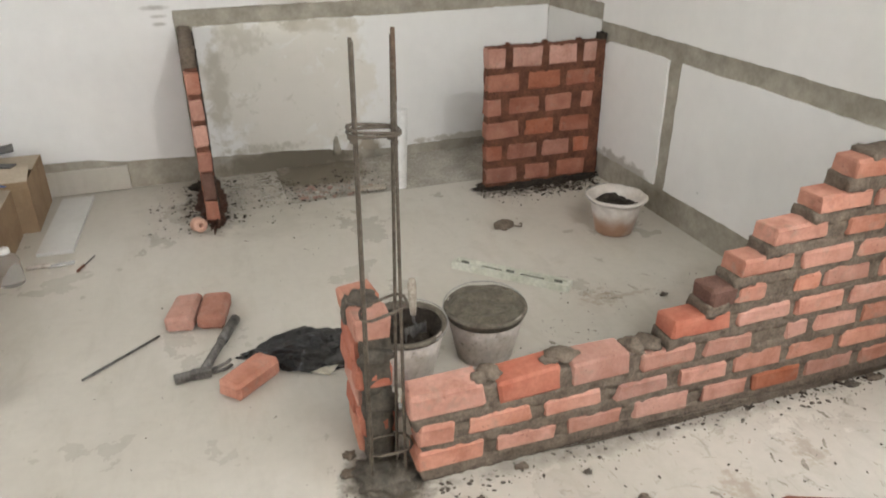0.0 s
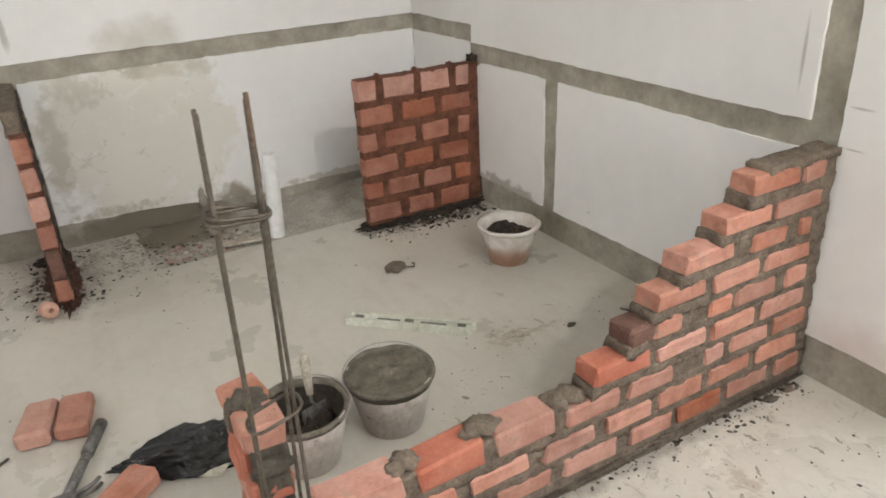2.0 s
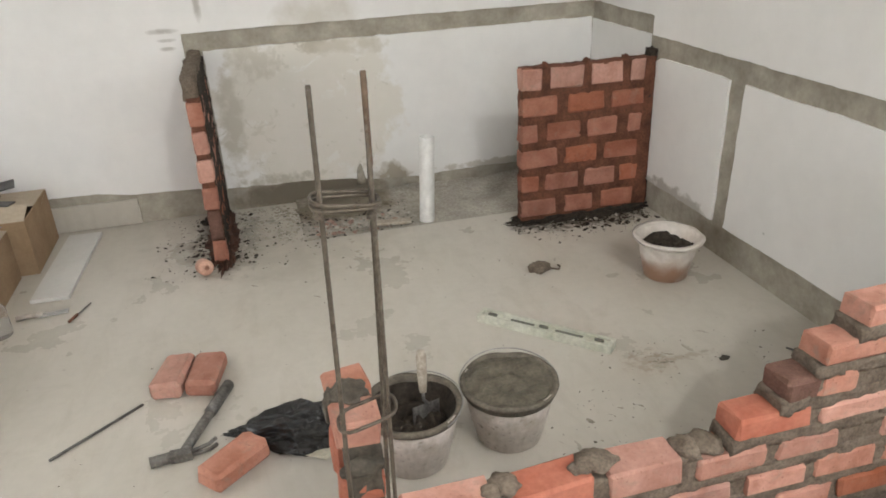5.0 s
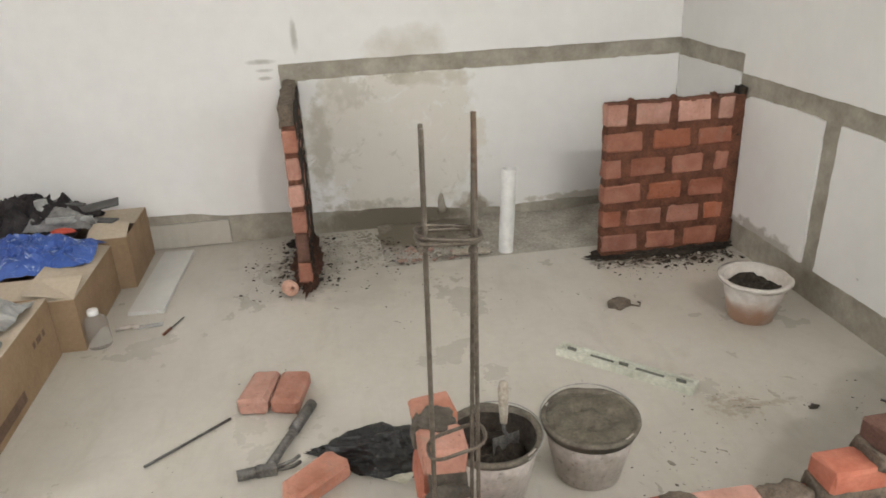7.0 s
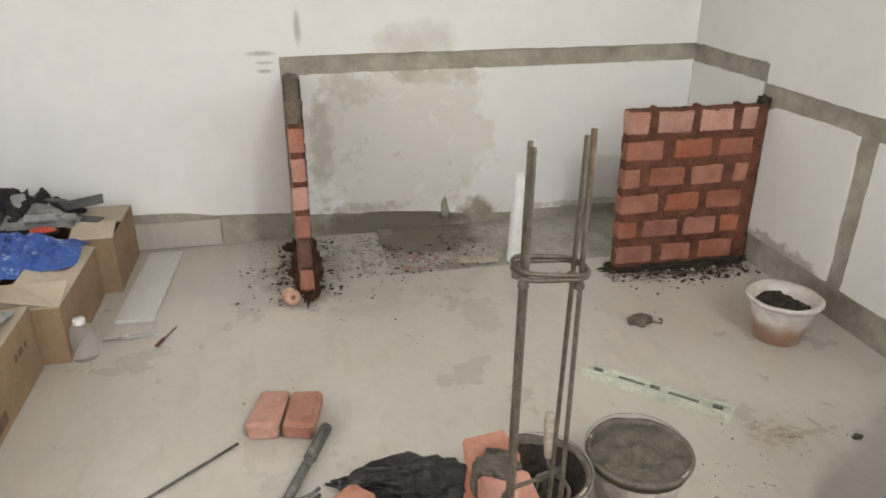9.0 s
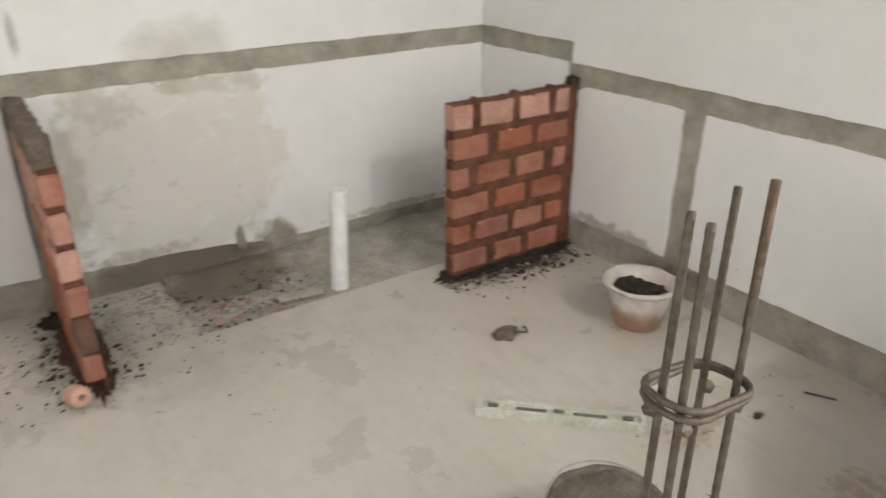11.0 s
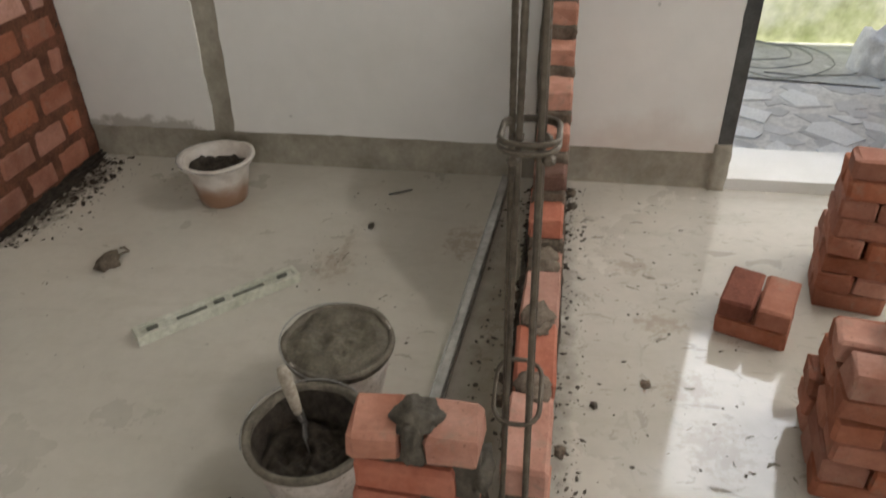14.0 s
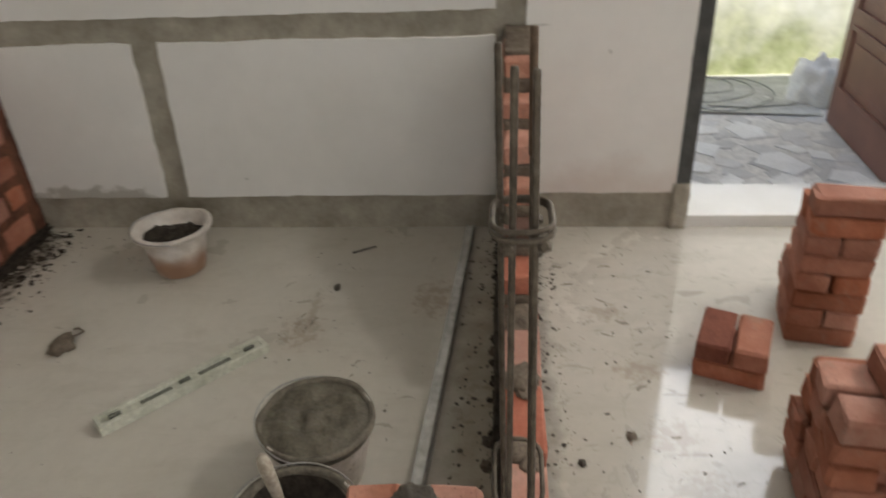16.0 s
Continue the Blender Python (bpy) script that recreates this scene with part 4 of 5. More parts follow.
trowel = thing("trowel", pose(0.634, 2.186, 0.178, -8, 5, 20), "trowel stuck in the mortar, pale wooden handle", "trowel")
part("handle", lathe([(0, 0.16), (0.012, 0.157), (0.016, 0.135), (0.0145, 0.08), (0.012, 0.04), (0.01, 0.025), (0, 0.025)], 14), WOOD, trowel, smooth=True)
part("tang", tube([(0, 0, 0.03), (0, 0, 0.0), (0.015, 0, -0.02)], 0.005, 8), TOOL, trowel, smooth=True)
part("blade", boxes((-0.04, 0.055, -0.0015, 0.0015, -0.12, -0.015), bevel=0.001), TOOL, trowel)

# ---- tools and loose things on the tiles ----
a, c = Vector((1.024, 2.86, 0)), Vector((1.411, 2.484, 0))
length, turn = (c - a).length, math.degrees(math.atan2(c.y - a.y, c.x - a.x))
lev = thing("spirit_level", pose(a.x, a.y, 0.0, 0, 0, turn), "pale green spirit level, dusty with mortar, lying flat", "spirit level")
W, H, L = 0.064, 0.033, length
part("body", boxes((0, L, -W / 2, -W / 2 + 0.014, 0, H), (0, L, W / 2 - 0.014, W / 2, 0, H), (0, 0.014, -W / 2 + 0.014, W / 2 - 0.014, 0, H), (L - 0.014, L, -W / 2 + 0.014, W / 2 - 0.014, 0, H), bevel=0.0015), LEVEL, lev)
part("web", boxes((0.014, L - 0.014, -W / 2 + 0.014, W / 2 - 0.014, 0.003, H - 0.011)), LEVEL, lev)
for f0, f1 in ((0.24, 0.42), (0.58, 0.78)):
    part("slot", boxes((L * f0, L * f1, -0.011, 0.011, H - 0.012, H - 0.0095), bevel=0.0005), LEVEL_GAP, lev, "dark grip slot")
for f in (0.1, 0.495, 0.9):
    part("vial", tube([(L * f - 0.017, 0, H - 0.004), (L * f + 0.017, 0, H - 0.004)], 0.0065, 10), LEVEL_GAP, lev, "grimy bubble vial", smooth=True)

a, c = Vector((0.47, 1.945, 0)), Vector((2.19, 1.842, 0))
bar = thing("straightedge", pose(a.x, a.y, 0, 0, 0, math.degrees(math.atan2(c.y - a.y, c.x - a.x))), "long aluminium straightedge lying beside the stepped wall", "straightedge")
part("body", boxes((0, (c - a).length, -0.02, 0.02, 0, 0.02), bevel=0.002), ALLOY, bar)
part("rib", boxes((0.002, (c - a).length - 0.002, -0.0195, -0.011, 0.02, 0.026), bevel=0.001), TOOL, bar, "dark stained rib")
part("rib", boxes((0.002, (c - a).length - 0.002, 0.014, 0.0195, 0.02, 0.024), bevel=0.001), ALLOY, bar)

single("steel_rod", tube([(-0.487, 2.471, 0.006), (-0.36, 2.576, 0.006), (-0.235, 2.68, 0.006)], 0.0047, 8), TOOL, "thin steel rod lying on the tiles", "rod", smooth=True)

ham = thing("hammer", pose(-0.09, 2.352, 0, 0, 0, 0) @ Matrix.Diagonal((1.12, 1.03, 1.2, 1)), "steel claw hammer lying on its side", "hammer")
hx, hy = 0.125, 0.33
d = Vector((hx, hy, 0)).normalized()
part("handle", tube([(0, 0, 0.016), (d.x * 0.12, d.y * 0.12, 0.015), (d.x * 0.22, d.y * 0.22, 0.014), (d.x * 0.34, d.y * 0.34, 0.013)], 0.0135, 10), TOOL, ham, smooth=True)
part("grip", tube([(d.x * 0.2, d.y * 0.2, 0.015), (d.x * 0.28, d.y * 0.28, 0.015), (d.x * 0.35, d.y * 0.35, 0.015)], 0.0175, 10), TOOL, ham, smooth=True)
part("head", boxes((-0.03, 0.03, -0.014, 0.016, 0.004, 0.03), bevel=0.004), TOOL, ham)
part("face", tube([(-0.028, 0, 0.017), (-0.055, -0.004, 0.017), (-0.057, -0.004, 0.017), (-0.08, -0.008, 0.017)], 0.0155, 14), TOOL, ham, smooth=True)
for s in (-1, 1):
    part("claw", tube([(0.025, 0.003, 0.017 + s * 0.005), (0.05, 0.006, 0.018 + s * 0.007), (0.075, 0.016, 0.018 + s * 0.009), (0.092, 0.034, 0.018 + s * 0.01)], 0.0055, 8), TOOL, ham, smooth=True)


def loose_brick(x, y, z, turn, label, old=False, tilt=0.0, group="loose bricks", mesh=None):
    ob = new("brick", mesh or picks.choice(WHOLE_OLD if old else WHOLE))
    ob.matrix_basis = pose(x, y, z + BH / 2, 0, tilt, turn) @ Matrix.Diagonal((1.06, 1.1, 1, 1))
    return tagged(ob, label, "brick", group)


ROUND = [brick_mesh(BL, BW, BH, m, 90 + k, 0.012, 0.014, 1) for k, m in enumerate((BRICK, BRICK, BRICK))]
loose_brick(-0.135, 2.785, 0.0, 76, "salmon brick lying flat on the tiles beside its twin", mesh=ROUND[0])
loose_brick(-0.022, 2.762, 0.0, 78, "red worn brick lying flat on the tiles beside its twin", mesh=ROUND[1])
loose_brick(0.07, 2.262, 0.0, 40, "salmon brick lying flat on the tiles by the hammer", mesh=ROUND[2])


def stack(name, place, turn, rows, label):
    """rows: bricks as (x, y, level, quarter turn)."""
    s = thing(name, pose(*place, 0, 0, turn), label, "brick stack", "brick stacks")
    for x, y, level, quarter in rows:
        brick(s, (x, y, 0.031 + 0.0635 * level), BL, 90 * quarter + picks.uniform(-3, 3), 0, 0, old=picks.random() < 0.75, height=0.062)
    return s


rows = []
for n in range(8):
    if n == 7:
        rows.append((0.05, 0.0, n, 1))
    elif n % 2:
        rows += [(0.1, -0.05, n, 0), (0.1, 0.05, n, 0)]
    else:
        rows += [(0.05, 0.0, n, 1), (0.15, 0.0, n, 1)]
rows += [(0.255, -0.02, 0, 1), (0.255, -0.005, 1, 1), (0.255, -0.01, 2, 1)]
stack("brick_stack", (1.46, 0.735, 0), -11, rows, "tall neat stack of red bricks on the tiles")
rows = [(0.05, 0.0, 0, 1), (0.15, 0.0, 0, 1), (0.1, -0.05, 1, 0), (0.1, 0.05, 1, 0), (0.05, -0.01, 2, 1), (0.15, 0.0, 2, 1), (0.1, 0.05, 3, 0), (0.13, -0.05, 3, 0), (0.05, 0.008, 4, 1), (0.15, 0.01, 4, 1),
        (0.05, 0.004, 5, 1), (0.16, 0.012, 5, 1), (0.11, -0.035, 6, 0), (0.255, 0.0, 0, 1), (0.25, 0.015, 1, 1), (0.255, 0.02, 2, 1), (0.26, 0.0, 3, 1), (0.255, -0.01, 4, 1)]
stack("brick_stack", (0.71, 0.915, 0), -8, rows, "uneven stack of red bricks, one laid askew on top")
pile = stack("brick_stack", (1.27, 1.055, 0), -19, [(0.05, 0.0, 0, 1), (0.15, 0.0, 0, 1), (0.1, 0.052, 1, 0), (0.1, -0.052, 1, 0)], "low pile of four red bricks, one of them burnt dark")
pile.children[2].data = brick_mesh(BL, BW, BH, BRICK_BURNT, 78)


def sheet(name, corners, material, label, category, crumple, seed, rise=0.0, nx=26, ny=18, parent=None):
    """A crumpled sheet over four corners."""
    bm = bmesh.new()
    p = [Vector(q) for q in corners]
    rows_ = []
    for j in range(ny + 1):
        row = []
        for i in range(nx + 1):
            u, v = i / nx, j / ny
            q = p[0].lerp(p[1], u).lerp(p[3].lerp(p[2], u), v)
            ridge = 1 - abs(noise.noise(q * 13 + Vector((seed, 0, 0)))) * 2.4
            edge = 4 * u * (1 - u) * 4 * v * (1 - v)
            q.z += crumple * (ridge + 0.6 * (1 - 2.4 * abs(noise.noise(q * 31 + Vector((0, seed, 0)))))) * min(1, 0.25 + edge) + rise * min(1.0, edge * 1.6)
            q += noise.noise_vector(q * 11 + Vector((seed, seed, 0))) * crumple * 0.8
            row.append(bm.verts.new(q))
        rows_.append(row)
    for j in range(ny):
        for i in range(nx):
            bm.faces.new((rows_[j][i], rows_[j][i + 1], rows_[j + 1][i + 1], rows_[j + 1][i]))
    low = min(v.co.z for v in bm.verts)
    want = min(q.z for q in p)
    bmesh.ops.translate(bm, vec=(0, 0, want - low), verts=bm.verts)
    me = finish(name, bm, material, False)
    if parent:
        ob = new(name, me)
        ob.parent = parent
        return ob
    ob = tagged(new(name, me), label, category)
    mod = ob.modifiers.new("thickness", "SOLIDIFY")
    mod.thickness = 0.0015
    return ob


sheet("paper_scrap", ((0.2, 2.3, 0.003), (0.33, 2.22, 0.003), (0.38, 2.27, 0.003), (0.25, 2.35, 0.003)), mat("cream_paper", (0.55, 0.52, 0.4), (0.68, 0.65, 0.53), 20, 0.8, 0.3, 60), "crumpled cream paper under the black bag", "paper", 0.008, 41, 0.0, 16, 10)
sheet("plastic_sheet", ((3.5, -0.02, -0.038), (4.2, -0.1, -0.038), (4.22, 1.0, -0.038), (3.62, 0.95, -0.038)), mat("dusty_polythene", (0.45, 0.455, 0.42), (0.62, 0.62, 0.58), 9, 0.4, 0.5, 30), "crumpled dusty plastic sheet at the foot of the yard wall", "plastic sheet", 0.006, 31, 0.0, 44, 50)

bm = bmesh.new()
bmesh.ops.create_icosphere(bm, subdivisions=5, radius=1.0)
for v in bm.verts:
    q = v.co.copy()
    taper = 1 - 0.8 * max(0.0, -q.x) ** 1.3 + 0.35 * max(0.0, -q.x - 0.85)
    p = Vector((q.x * 0.195, q.y * 0.106 * taper, max(q.z, -0.1) * 0.1 * taper))
    at = Vector((q.x * 0.2, q.y * 0.1, q.z * 0.1))
    at += noise.noise_vector(at * 9) * 0.03
    fold = 0.0
    long = Vector((at.x * 0.6, at.y, at.z))
    for f, w in ((12.0, 0.3), (22.0, 0.17), (41.0, 0.07)):
        d = noise.voronoi(long * f)[0]
        fold += w * (0.58 - 1.6 * min(0.7, d[1] - d[0]))
    v.co = p * (1.0 + fold) + noise.noise_vector(at * 24) * 0.004 * taper
    v.co.z = max(v.co.z, -0.004)
single("plastic_bag", bm, BLACK, "crumpled black plastic bag lying on the tiles", "plastic bag", pose(0.272, 2.365, 0.006, 0, 0, -16) @ Matrix.Diagonal((1.04, 0.82, 0.85, 1)))

# clods and litter on the tiles
single("rag", lump((0.045, 0.035, 0.035), (0, 0, 0.006), 6, sub=3, amp=0.5), MORTAR, "knotted dirty rag lying on the tiles", "rag", pose(1.391, 3.168, 0), smooth=True)
single("string", tube([(0, 0, 0.01), (0.04, 0.01, 0.006), (0.07, -0.01, 0.005), (0.085, 0.015, 0.008), (0.08, 0.03, 0.006)], 0.004, 6), MORTAR, "short end of dirty string", "string", pose(1.41, 3.15, 0), smooth=True)
single("pipe_cap", lathe([(0.012, 0.06), (0.03, 0.06), (0.036, 0.05), (0.036, 0.0), (0.028, -0.012), (0.0, -0.012), (0.0, 0.02), (0.012, 0.022), (0.012, 0.06)], 26), PINK, "pale pink round pipe cap lying on its side", "pipe cap", pose(-0.062, 3.655, 0.037, 78, 0, 20), smooth=True)
single("waste_pipe", lathe([(0.034, -0.002), (0.039, 0.0), (0.039, 0.004), (0.039, 0.1), (0.039, 0.3), (0.039, 0.464), (0.0385, 0.468), (0.035, 0.469), (0.0345, 0.464), (0.0345, 0.42), (0.0345, 0.405), (0.0, 0.4)], 32), PVC, "white plastic waste pipe standing up from the screed", "pipe", pose(1.068, 3.93, -0.025, 0, 2.5, 0), smooth=True)
TILE_LOOSE = mat("pale_loose_tile", (0.6, 0.59, 0.56), (0.68, 0.67, 0.64), 3, 0.35, 0.05, fine=0.06, fine_scale=30)
single("tile_plank", boxes((-0.078, 0.082, -0.36, 0.36, 0, 0.017), bevel=0.001), TILE_LOOSE, "narrow cut floor tile lying loose by the boxes", "tile", pose(-0.694, 3.955, 0.001, 0, 0, -2.6))
old_trowel = thing("scraper", pose(-0.81, 3.458, 0, 0, 0, 5), "mortar-covered scraper lying on the tiles", "scraper")
part("blade", boxes((0.09, 0.2, -0.016, 0.018, 0.003, 0.007), bevel=0.001), ALLOY, old_trowel)
part("handle", tube([(0, 0, 0.012), (0.05, 0.004, 0.013), (0.1, 0, 0.01)], 0.011, 10), BUCKET, old_trowel, smooth=True)
driver = thing("screwdriver", pose(0, 0, 0), "small screwdriver with a red-brown handle lying on the tiles", "screwdriver")
part("shaft", tube([(-0.568, 3.42, 0.006), (-0.55, 3.468, 0.005), (-0.531, 3.519, 0.004)], 0.0032, 8), TOOL, driver, smooth=True)
part("handle", tube([(-0.589, 3.366, 0.008), (-0.586, 3.373, 0.008), (-0.574, 3.405, 0.008), (-0.567, 3.423, 0.007)], 0.0065, 10), MORTAR_RED, driver, "red-brown handle", smooth=True)
bottle = thing("bottle", pose(-0.845, 3.35, 0), "cloudy clear plastic bottle with a white cap standing by the box", "bottle")
BOTTLE = mat("cloudy_clear_plastic", (0.9, 0.89, 0.87), (0.97, 0.965, 0.95), 12, 0.12, 0.1, fine=0.05)
BOTTLE.node_tree.nodes["Principled BSDF"].inputs["Transmission Weight"].default_value = 0.85
BOTTLE.node_tree.nodes["Principled BSDF"].inputs["IOR"].default_value = 1.06
part("body", lathe([(0, 0.001), (0.046, 0.001), (0.05, 0.006), (0.05, 0.012), (0.05, 0.06), (0.047, 0.064), (0.05, 0.07), (0.05, 0.11), (0.042, 0.13), (0.024, 0.145), (0.02, 0.15), (0, 0.15)], 30), BOTTLE, bottle, smooth=True)
part("cap", lathe([(0.0225, 0.148), (0.0225, 0.152), (0.0225, 0.166), (0.0205, 0.17), (0, 0.17)], 24), PVC, bottle, smooth=True)
single("steel_stick", tube([(2.05, 2.215, 0.004), (2.0, 2.30, 0.004)], 0.004, 6), TOOL, "short nail lying on the tiles", "nail", smooth=True)


# ---- cardboard boxes ----
def carton(place, x1, y1, height, label, flaps):
    """An open carton, its floor corner at place."""
    c_ = thing("cardboard_box", pose(*place), label, "cardboard box", "cardboard boxes")
    t = 0.005
    part("side", boxes((0, t, 0, y1, 0, height), bevel=0.001), CARD, c_)
    part("side", boxes((x1 - t, x1, 0, y1, 0, height), bevel=0.001), CARD, c_)
    part("side", boxes((t, x1 - t, 0, t, 0, height), bevel=0.001), CARD, c_)
    part("side", boxes((t, x1 - t, y1 - t, y1, 0, height), bevel=0.001), CARD, c_)
    part("bottom", boxes((t, x1 - t, t, y1 - t, 0.001, 0.005)), CARD, c_)
    for (hx0, hy0, hx1, hy1), depth, angle in flaps:
        bm = boxes((0, math.hypot(hx1 - hx0, hy1 - hy0), 0, depth, -0.002, 0.002), bevel=0.001)
        ob = part("flap", bm, CARD_IN, c_)
        ob.matrix_basis = pose(hx0, hy0, height, angle, 0, math.degrees(math.atan2(hy1 - hy0, hx1 - hx0)))
    return c_


box_far = carton((-1.6, 3.915, 0), 0.785, 0.44, 0.27, "open brown cardboard box heaped with plastic and tools", [((0.6, 0, 0.785, 0.0), 0.12, 20), ((0.785, 0.44, 0.3, 0.44), 0.14, -15)])
box_mid = carton((-1.75, 3.315, 0), 0.86, 0.58, 0.24, "open brown cardboard box with a loose flap", [((0.86, 0.0, 0.86, 0.58), 0.2, 12), ((0.2, 0.0, 0.86, 0.0), 0.16, 14)])
box_near = carton((-1.738, 2.30, 0), 0.752, 1.0, 0.265, "long brown cardboard box with printed side", [((0.752, 0.0, 0.752, 1.0), 0.3, -4)])
part("print", boxes((0.752, 0.7535, 0.1, 0.62, 0.03, 0.075)), INK, box_near, "dark printed band")
for y0, y1 in ((0.78, 0.8), (0.82, 0.86), (0.88, 0.9)):
    part("print", boxes((0.752, 0.7535, y0, y1, 0.155, 0.18)), INK, box_near, "small printed mark")
sheet("plastic_sheet", ((-1.75, 3.45, 0.22), (-0.93, 3.62, 0.25), (-0.9, 3.88, 0.26), (-1.75, 4.0, 0.24)), BLUE, "crumpled blue plastic sheet over the boxes", "plastic sheet", 0.03, 7, 0.07, 72, 48)
sheet("plastic_bag", ((-1.65, 3.95, 0.25), (-1.05, 3.98, 0.26), (-1.0, 4.3, 0.26), (-1.65, 4.33, 0.25)), CLOTH, "heap of dark cloth and bags on the box", "cloth", 0.05, 11, 0.1, 60, 42)
sheet("plastic_bag", ((-1.3, 2.95, 0.268), (-1.03, 2.98, 0.268), (-1.02, 3.25, 0.268), (-1.32, 3.28, 0.268)), CLEAR, "crumpled cloudy plastic bag on the near box", "plastic bag", 0.025, 15, 0.04, 52, 44)
sheet("sacking", ((-1.72, 4.0, 0.3), (-1.5, 4.0, 0.3), (-1.5, 4.2, 0.3), (-1.72, 4.2, 0.3)), TAN, "piece of tan sacking on the heap", "sacking", 0.04, 17, 0.05, 30, 28)
single("tool_handle", tube([(-1.18, 3.98, 0.36), (-1.07, 4.0, 0.35), (-0.98, 4.02, 0.34)], 0.02, 12), CLEAR, "grey tool handle on the heap", "tool", smooth=True)
single("plastic_scrap", lump((0.06, 0.025, 0.02), (0, 0, 0), 4), RED, "small red plastic scrap on the heap", "plastic", pose(-1.1, 3.93, 0.32), smooth=True)
single("jar", lathe([(0, 0), (0.035, 0), (0.04, 0.01), (0.04, 0.05), (0.03, 0.06), (0.03, 0.08), (0, 0.08)], 22), CLEAR, "small cloudy jar on the heap", "jar", pose(-1.22, 4.08, 0.36), smooth=True)

sheet("cloth", ((-1.3, 3.98, 0.3), (-1.0, 3.97, 0.3), (-0.98, 4.1, 0.3), (-1.3, 4.12, 0.3)), mat("grey_cloth", (0.13, 0.125, 0.12), (0.32, 0.31, 0.295), 14, 0.9, 0.5, 90), "bunched grey cloth on the heap in the far box", "cloth", 0.03, 23, 0.05, 40, 26)
DARK_BOARD = mat("dark_plastic_offcut", (0.05, 0.048, 0.045), (0.13, 0.125, 0.118), 9, 0.5, 0.2)
for x, y, z, rx, ry, rz, w, d in ((-1.0, 4.2, 0.345, 8, -6, 12, 0.2, 0.09), (-1.12, 4.15, 0.39, -6, 10, -8, 0.15, 0.05), (-0.95, 4.07, 0.31, 4, -4, -30, 0.16, 0.05)):
    single("offcut", boxes((-w / 2, w / 2, -d / 2, d / 2, 0, 0.008), bevel=0.002), DARK_BOARD, "dark flat plastic offcut lying on the heap", "offcut", pose(x, y, z, rx, ry, rz), "offcuts on the heap")
single("strip", boxes((-0.1, 0.1, -0.012, 0.012, 0, 0.008), bevel=0.002), mat("green_plastic", (0.06, 0.2, 0.12), (0.1, 0.3, 0.18), 12, 0.5), "green plastic strip on the near box", "strip", pose(-1.18, 2.93, 0.27, 0, 0, 8))
single("strip", boxes((-0.075, 0.075, -0.012, 0.012, 0, 0.007), bevel=0.002), PVC, "white plastic strip on the near box", "strip", pose(-1.2, 2.88, 0.274, 0, 0, 48))
single("ring", tube([(0.05 * math.cos(a * 0.4488), 0.04 * math.sin(a * 0.4488), 0.008) for a in range(14)], 0.007, 8, closed=True), mat("grey_rubber", (0.16, 0.16, 0.15), (0.26, 0.26, 0.25), 12, 0.6), "grey ring of cable on the near box", "cable", pose(-1.06, 2.9, 0.27), smooth=True)

# ---- mortar, rubble and crumbs ----
def smears(name, material, areas, label, seed):
    """Thin strokes of dried slurry: rows of x0, x1, y0, y1, count, mean direction in degrees, its spread, longest."""
    rnd = random.Random(seed)
    verts, faces = [], []
    for x0, x1, y0, y1, count, heading, spread, longest in areas:
        for _ in range(count):
            length = longest * (0.2 + 0.8 * rnd.random() ** 1.6)
            width = length * rnd.uniform(0.06, 0.26) + 0.0015
            a, bend = radians(heading + rnd.uniform(-spread, spread)), rnd.uniform(-1.6, 1.6)
            p = Vector((rnd.uniform(x0, x1), rnd.uniform(y0, y1), 0.0006 + 0.0006 * rnd.random()))
            n0, steps = len(verts), 9
            for k in range(steps + 1):
                f = k / steps
                d = Vector((math.cos(a + bend * f), math.sin(a + bend * f), 0))
                side = Vector((-d.y, d.x, 0)) * width * math.sin(math.pi * (0.06 + 0.88 * f)) ** 0.7
                verts += [p + side * rnd.uniform(0.15, 1.0), p - side * rnd.uniform(0.15, 1.0)]
                p = p + d * (length / steps)
            faces += [(n0 + 2 * k, n0 + 2 * k + 1, n0 + 2 * k + 3, n0 + 2 * k + 2) for k in range(steps)]
    me = bpy.data.meshes.new(name)
    me.from_pydata(verts, [], faces)
    me.materials.append(material)
    return tagged(new(name, me), label, "mortar smear", "", "stuff")


SLURRY = mat("dried_slurry", (0.2, 0.178, 0.138), (0.38, 0.345, 0.285), 45, 0.85, 0.5, 120, fine=0.3, spec=0.2)
SLURRY_PALE = mat("thin_slurry", (0.4, 0.367, 0.307), (0.49, 0.455, 0.39), 40, 0.7, 0.2, 120, fine=0.2, spec=0.25)
smears("mortar_smears", SLURRY, [(1.25, 2.05, 1.1, 1.5, 16, 90, 25, 0.06), (0.6, 1.3, 1.0, 1.5, 7, 90, 80, 0.04), (1.5, 1.74, 2.34, 2.4, 6, 170, 12, 0.05), (1.08, 1.35, 2.0, 2.2, 9, -30, 60, 0.04),
                                 (0.75, 0.95, 0.95, 1.2, 9, 60, 120, 0.04), (-0.2, 1.2, 3.2, 3.7, 8, 20, 90, 0.04)],
       "dark strokes of dried mortar slurry on the tiles", 21)
smears("thin_smears", SLURRY_PALE, [(0.5, 2.1, 0.85, 1.5, 18, 90, 60, 0.07), (-0.4, 1.5, 1.9, 3.6, 16, 30, 90, 0.05), (1.0, 2.0, 1.9, 2.6, 16, -30, 50, 0.07), (-0.5, 0.4, 1.3, 2.0, 6, 30, 90, 0.04)],
       "faint strokes of thin slurry on the tiles", 22)
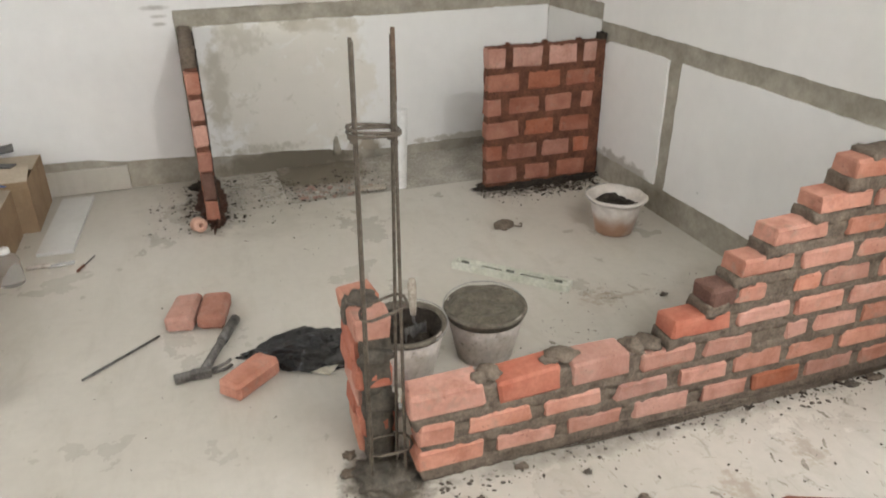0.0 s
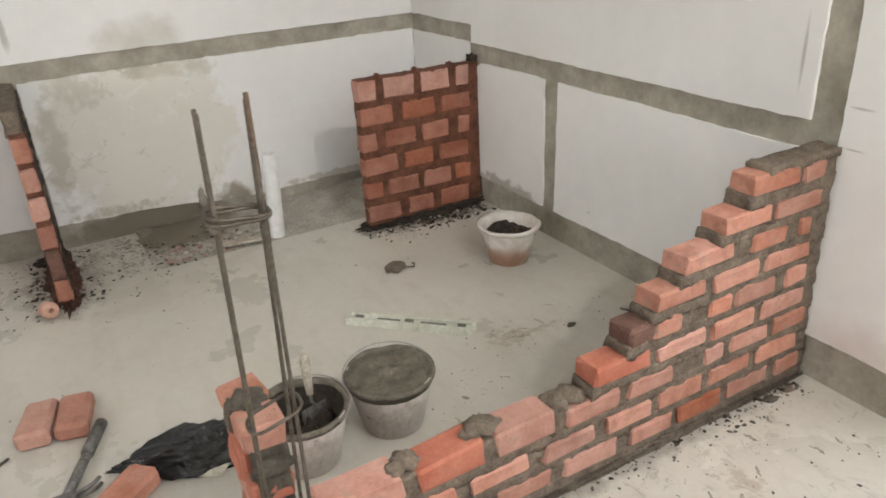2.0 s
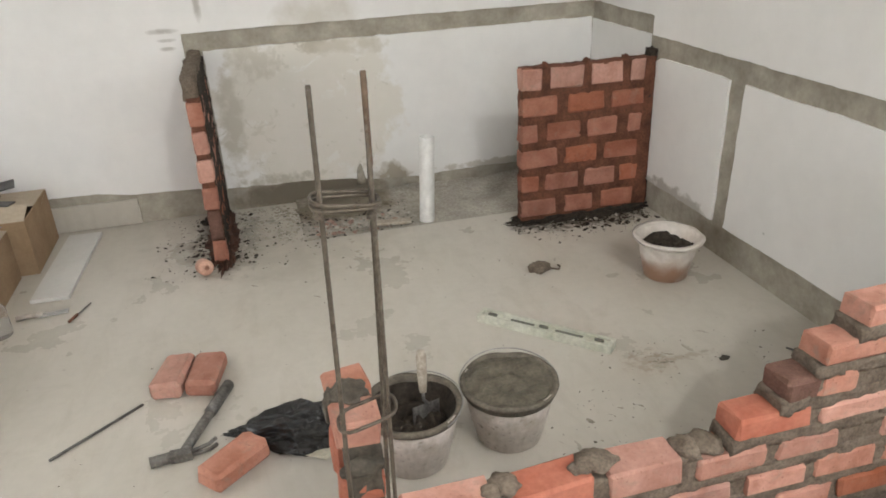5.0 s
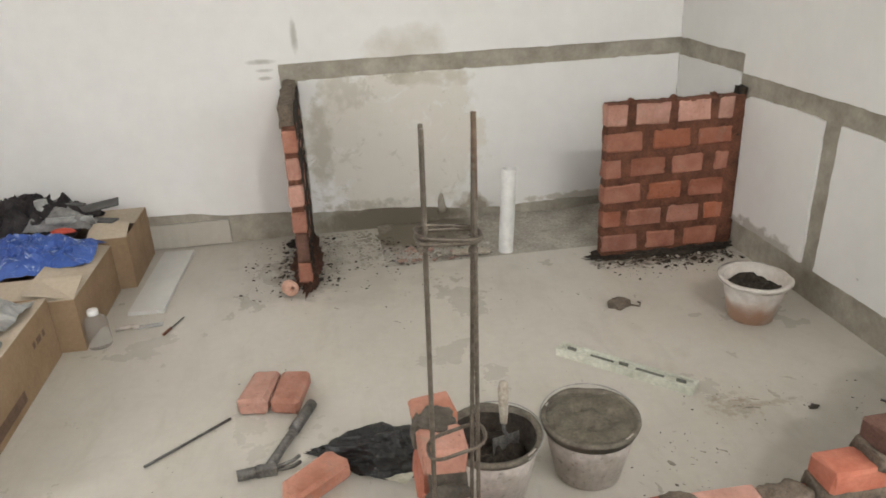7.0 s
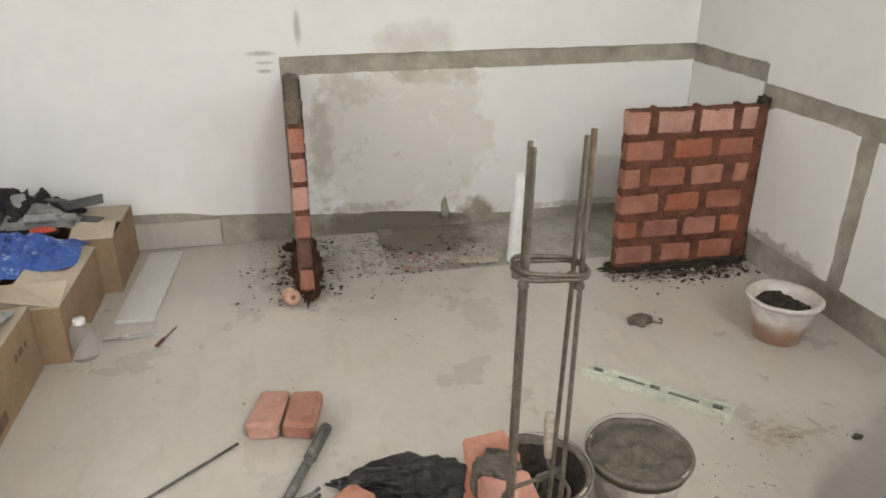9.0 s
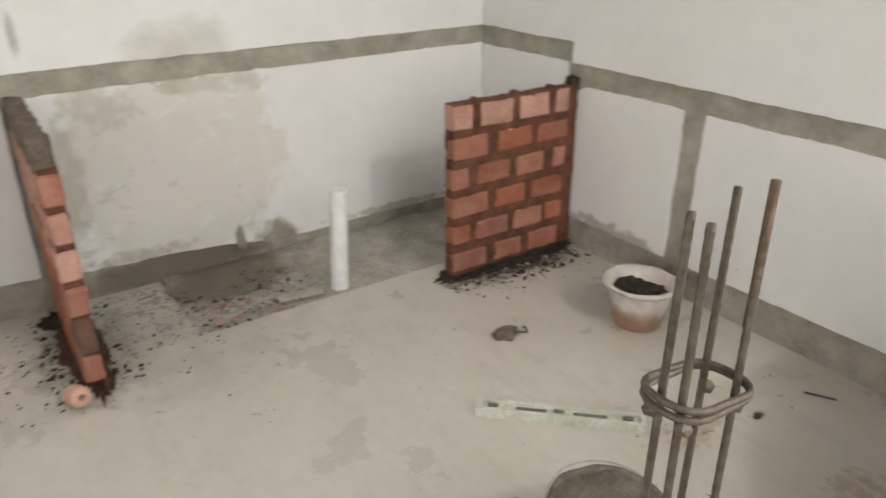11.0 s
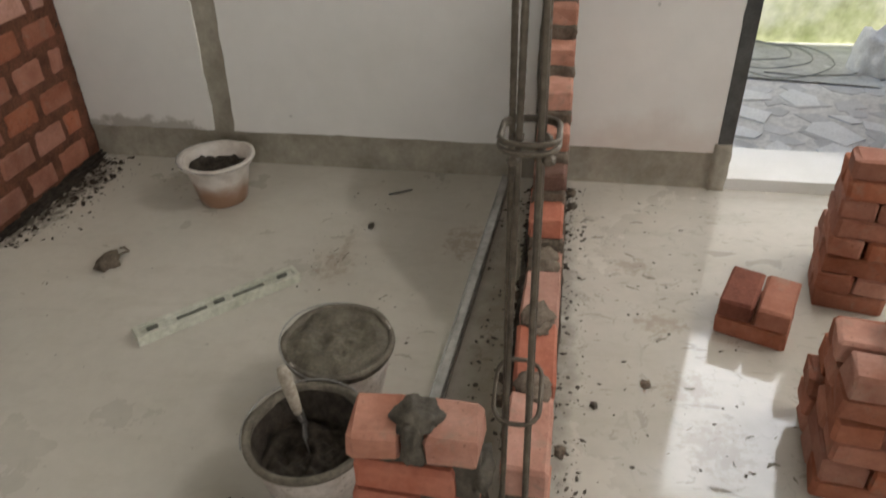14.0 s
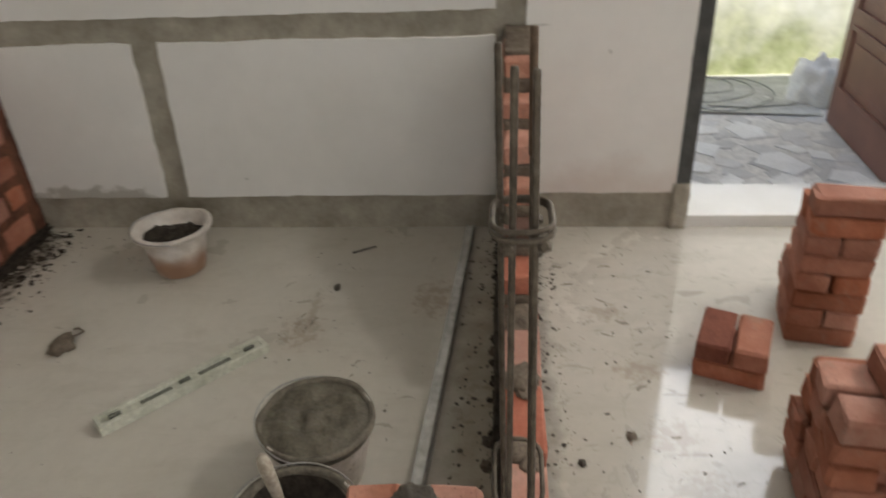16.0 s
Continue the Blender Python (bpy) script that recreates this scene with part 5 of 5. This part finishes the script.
for k, (x, y, s) in enumerate(((1.755, 2.313, (0.028, 0.018, 0.02)), (1.05, 1.36, (0.025, 0.02, 0.012)), (0.62, 1.50, (0.022, 0.02, 0.012)), (0.95, 1.50, (0.02, 0.015, 0.012)), (0.78, 1.585, (0.03, 0.022, 0.014)),
                               (2.1, 1.58, (0.05, 0.03, 0.018)), (2.0, 1.575, (0.04, 0.028, 0.016)), (0.295, 1.72, (0.035, 0.03, 0.02)), (0.31, 1.8, (0.028, 0.03, 0.018)), (1.02, 1.745, (0.03, 0.03, 0.02)),
                               (0.93, 1.75, (0.03, 0.025, 0.02)), (1.4, 1.74, (0.03, 0.025, 0.02)))):
    single("mortar_clod", lump((s[0] * 0.62, s[1] * 0.62, s[2] * 0.45), (0, 0, 0.002), k + 40.0, sub=3, amp=0.75, freq=2.2), MORTAR if k % 3 else MORTAR_WET, "small clod of dropped mortar on the tiles", "mortar", pose(x, y, 0), "dropped mortar clods", smooth=True)
single("board_scrap", boxes((-0.1, 0.1, -0.025, 0.025, 0, 0.014), bevel=0.002), WOOD, "scrap of wood at the edge of the tiles", "wood", pose(0.88, 3.93, -0.002, 0, 0, -8))
scatter("mortar_crumbs", MORTAR_WET, [(0.5, 2.15, 1.52, 1.605, 0, 340, 0.001, 0.009), (0.5, 2.15, 1.71, 1.85, 0, 360, 0.001, 0.01), (0.6, 2.1, 1.05, 1.55, 0, 130, 0.0015, 0.007), (0.25, 0.5, 1.5, 1.8, 0, 60, 0.002, 0.01),
                                  (1.35, 2.0, 2.25, 2.5, 0, 45, 0.0015, 0.006), (0.9, 1.4, 1.95, 2.3, 0, 40, 0.0015, 0.006), (-0.3, 1.6, 2.6, 3.7, 0, 45, 0.0015, 0.006), (-0.5, 0.5, 1.9, 2.6, 0, 18, 0.002, 0.006),
                                  (0.5, 2.0, 0.3, 1.1, 0, 40, 0.0015, 0.005)], "crumbs of dropped mortar over the tiles", "mortar crumbs", 1)
scatter("rubble_crumbs", SOIL, [(0.95, 2.15, 1.705, 1.745, 0, 260, 0.003, 0.018), (1.3, 2.15, 1.575, 1.61, 0, 120, 0.002, 0.012), (-0.12, 0.18, 3.68, 4.35, 0, 420, 0.002, 0.015), (-0.3, 0.36, 3.6, 4.35, 0, 260, 0.0015, 0.011), (1.45, 2.15, 3.55, 3.7, 0, 380, 0.0015, 0.012), (1.75, 2.19, 3.5, 3.71, 0, 260, 0.003, 0.016), (1.5, 2.1, 3.4, 3.6, 0, 90, 0.0015, 0.009), (0.4, 1.0, 3.85, 4.3, 0.0, 260, 0.002, 0.012), (0.3, 0.5, 3.7, 4.3, 0, 60, 0.003, 0.01), (1.9, 2.18, 3.1, 3.5, 0, 25, 0.002, 0.008)],
        "dark crumbs of rubble by the partitions", "rubble", 2)
scatter("screed_rubble", SCREED, [(0.07, 0.44, 3.86, 4.38, 0, 420, 0.002, 0.02), (0.44, 1.0, 3.9, 4.36, 0, 300, 0.002, 0.022), (1.5, 2.15, 3.5, 3.66, 0, 120, 0.002, 0.014), (-0.25, 0.0, 3.8, 4.35, 0, 120, 0.002, 0.012)], "pale crumbs of broken screed along the back wall", "rubble", 4)
scatter("brick_crumbs", mat("brick_dust", (0.3, 0.19, 0.15), (0.43, 0.3, 0.25), 30, 0.9, 0.5, 120, spec=0.15), [(0.48, 0.95, 3.87, 4.06, 0.002, 85, 0.004, 0.022), (0.8, 1.6, 1.1, 1.5, 0, 7, 0.002, 0.007)], "broken red brick crumbs", "rubble", 3)
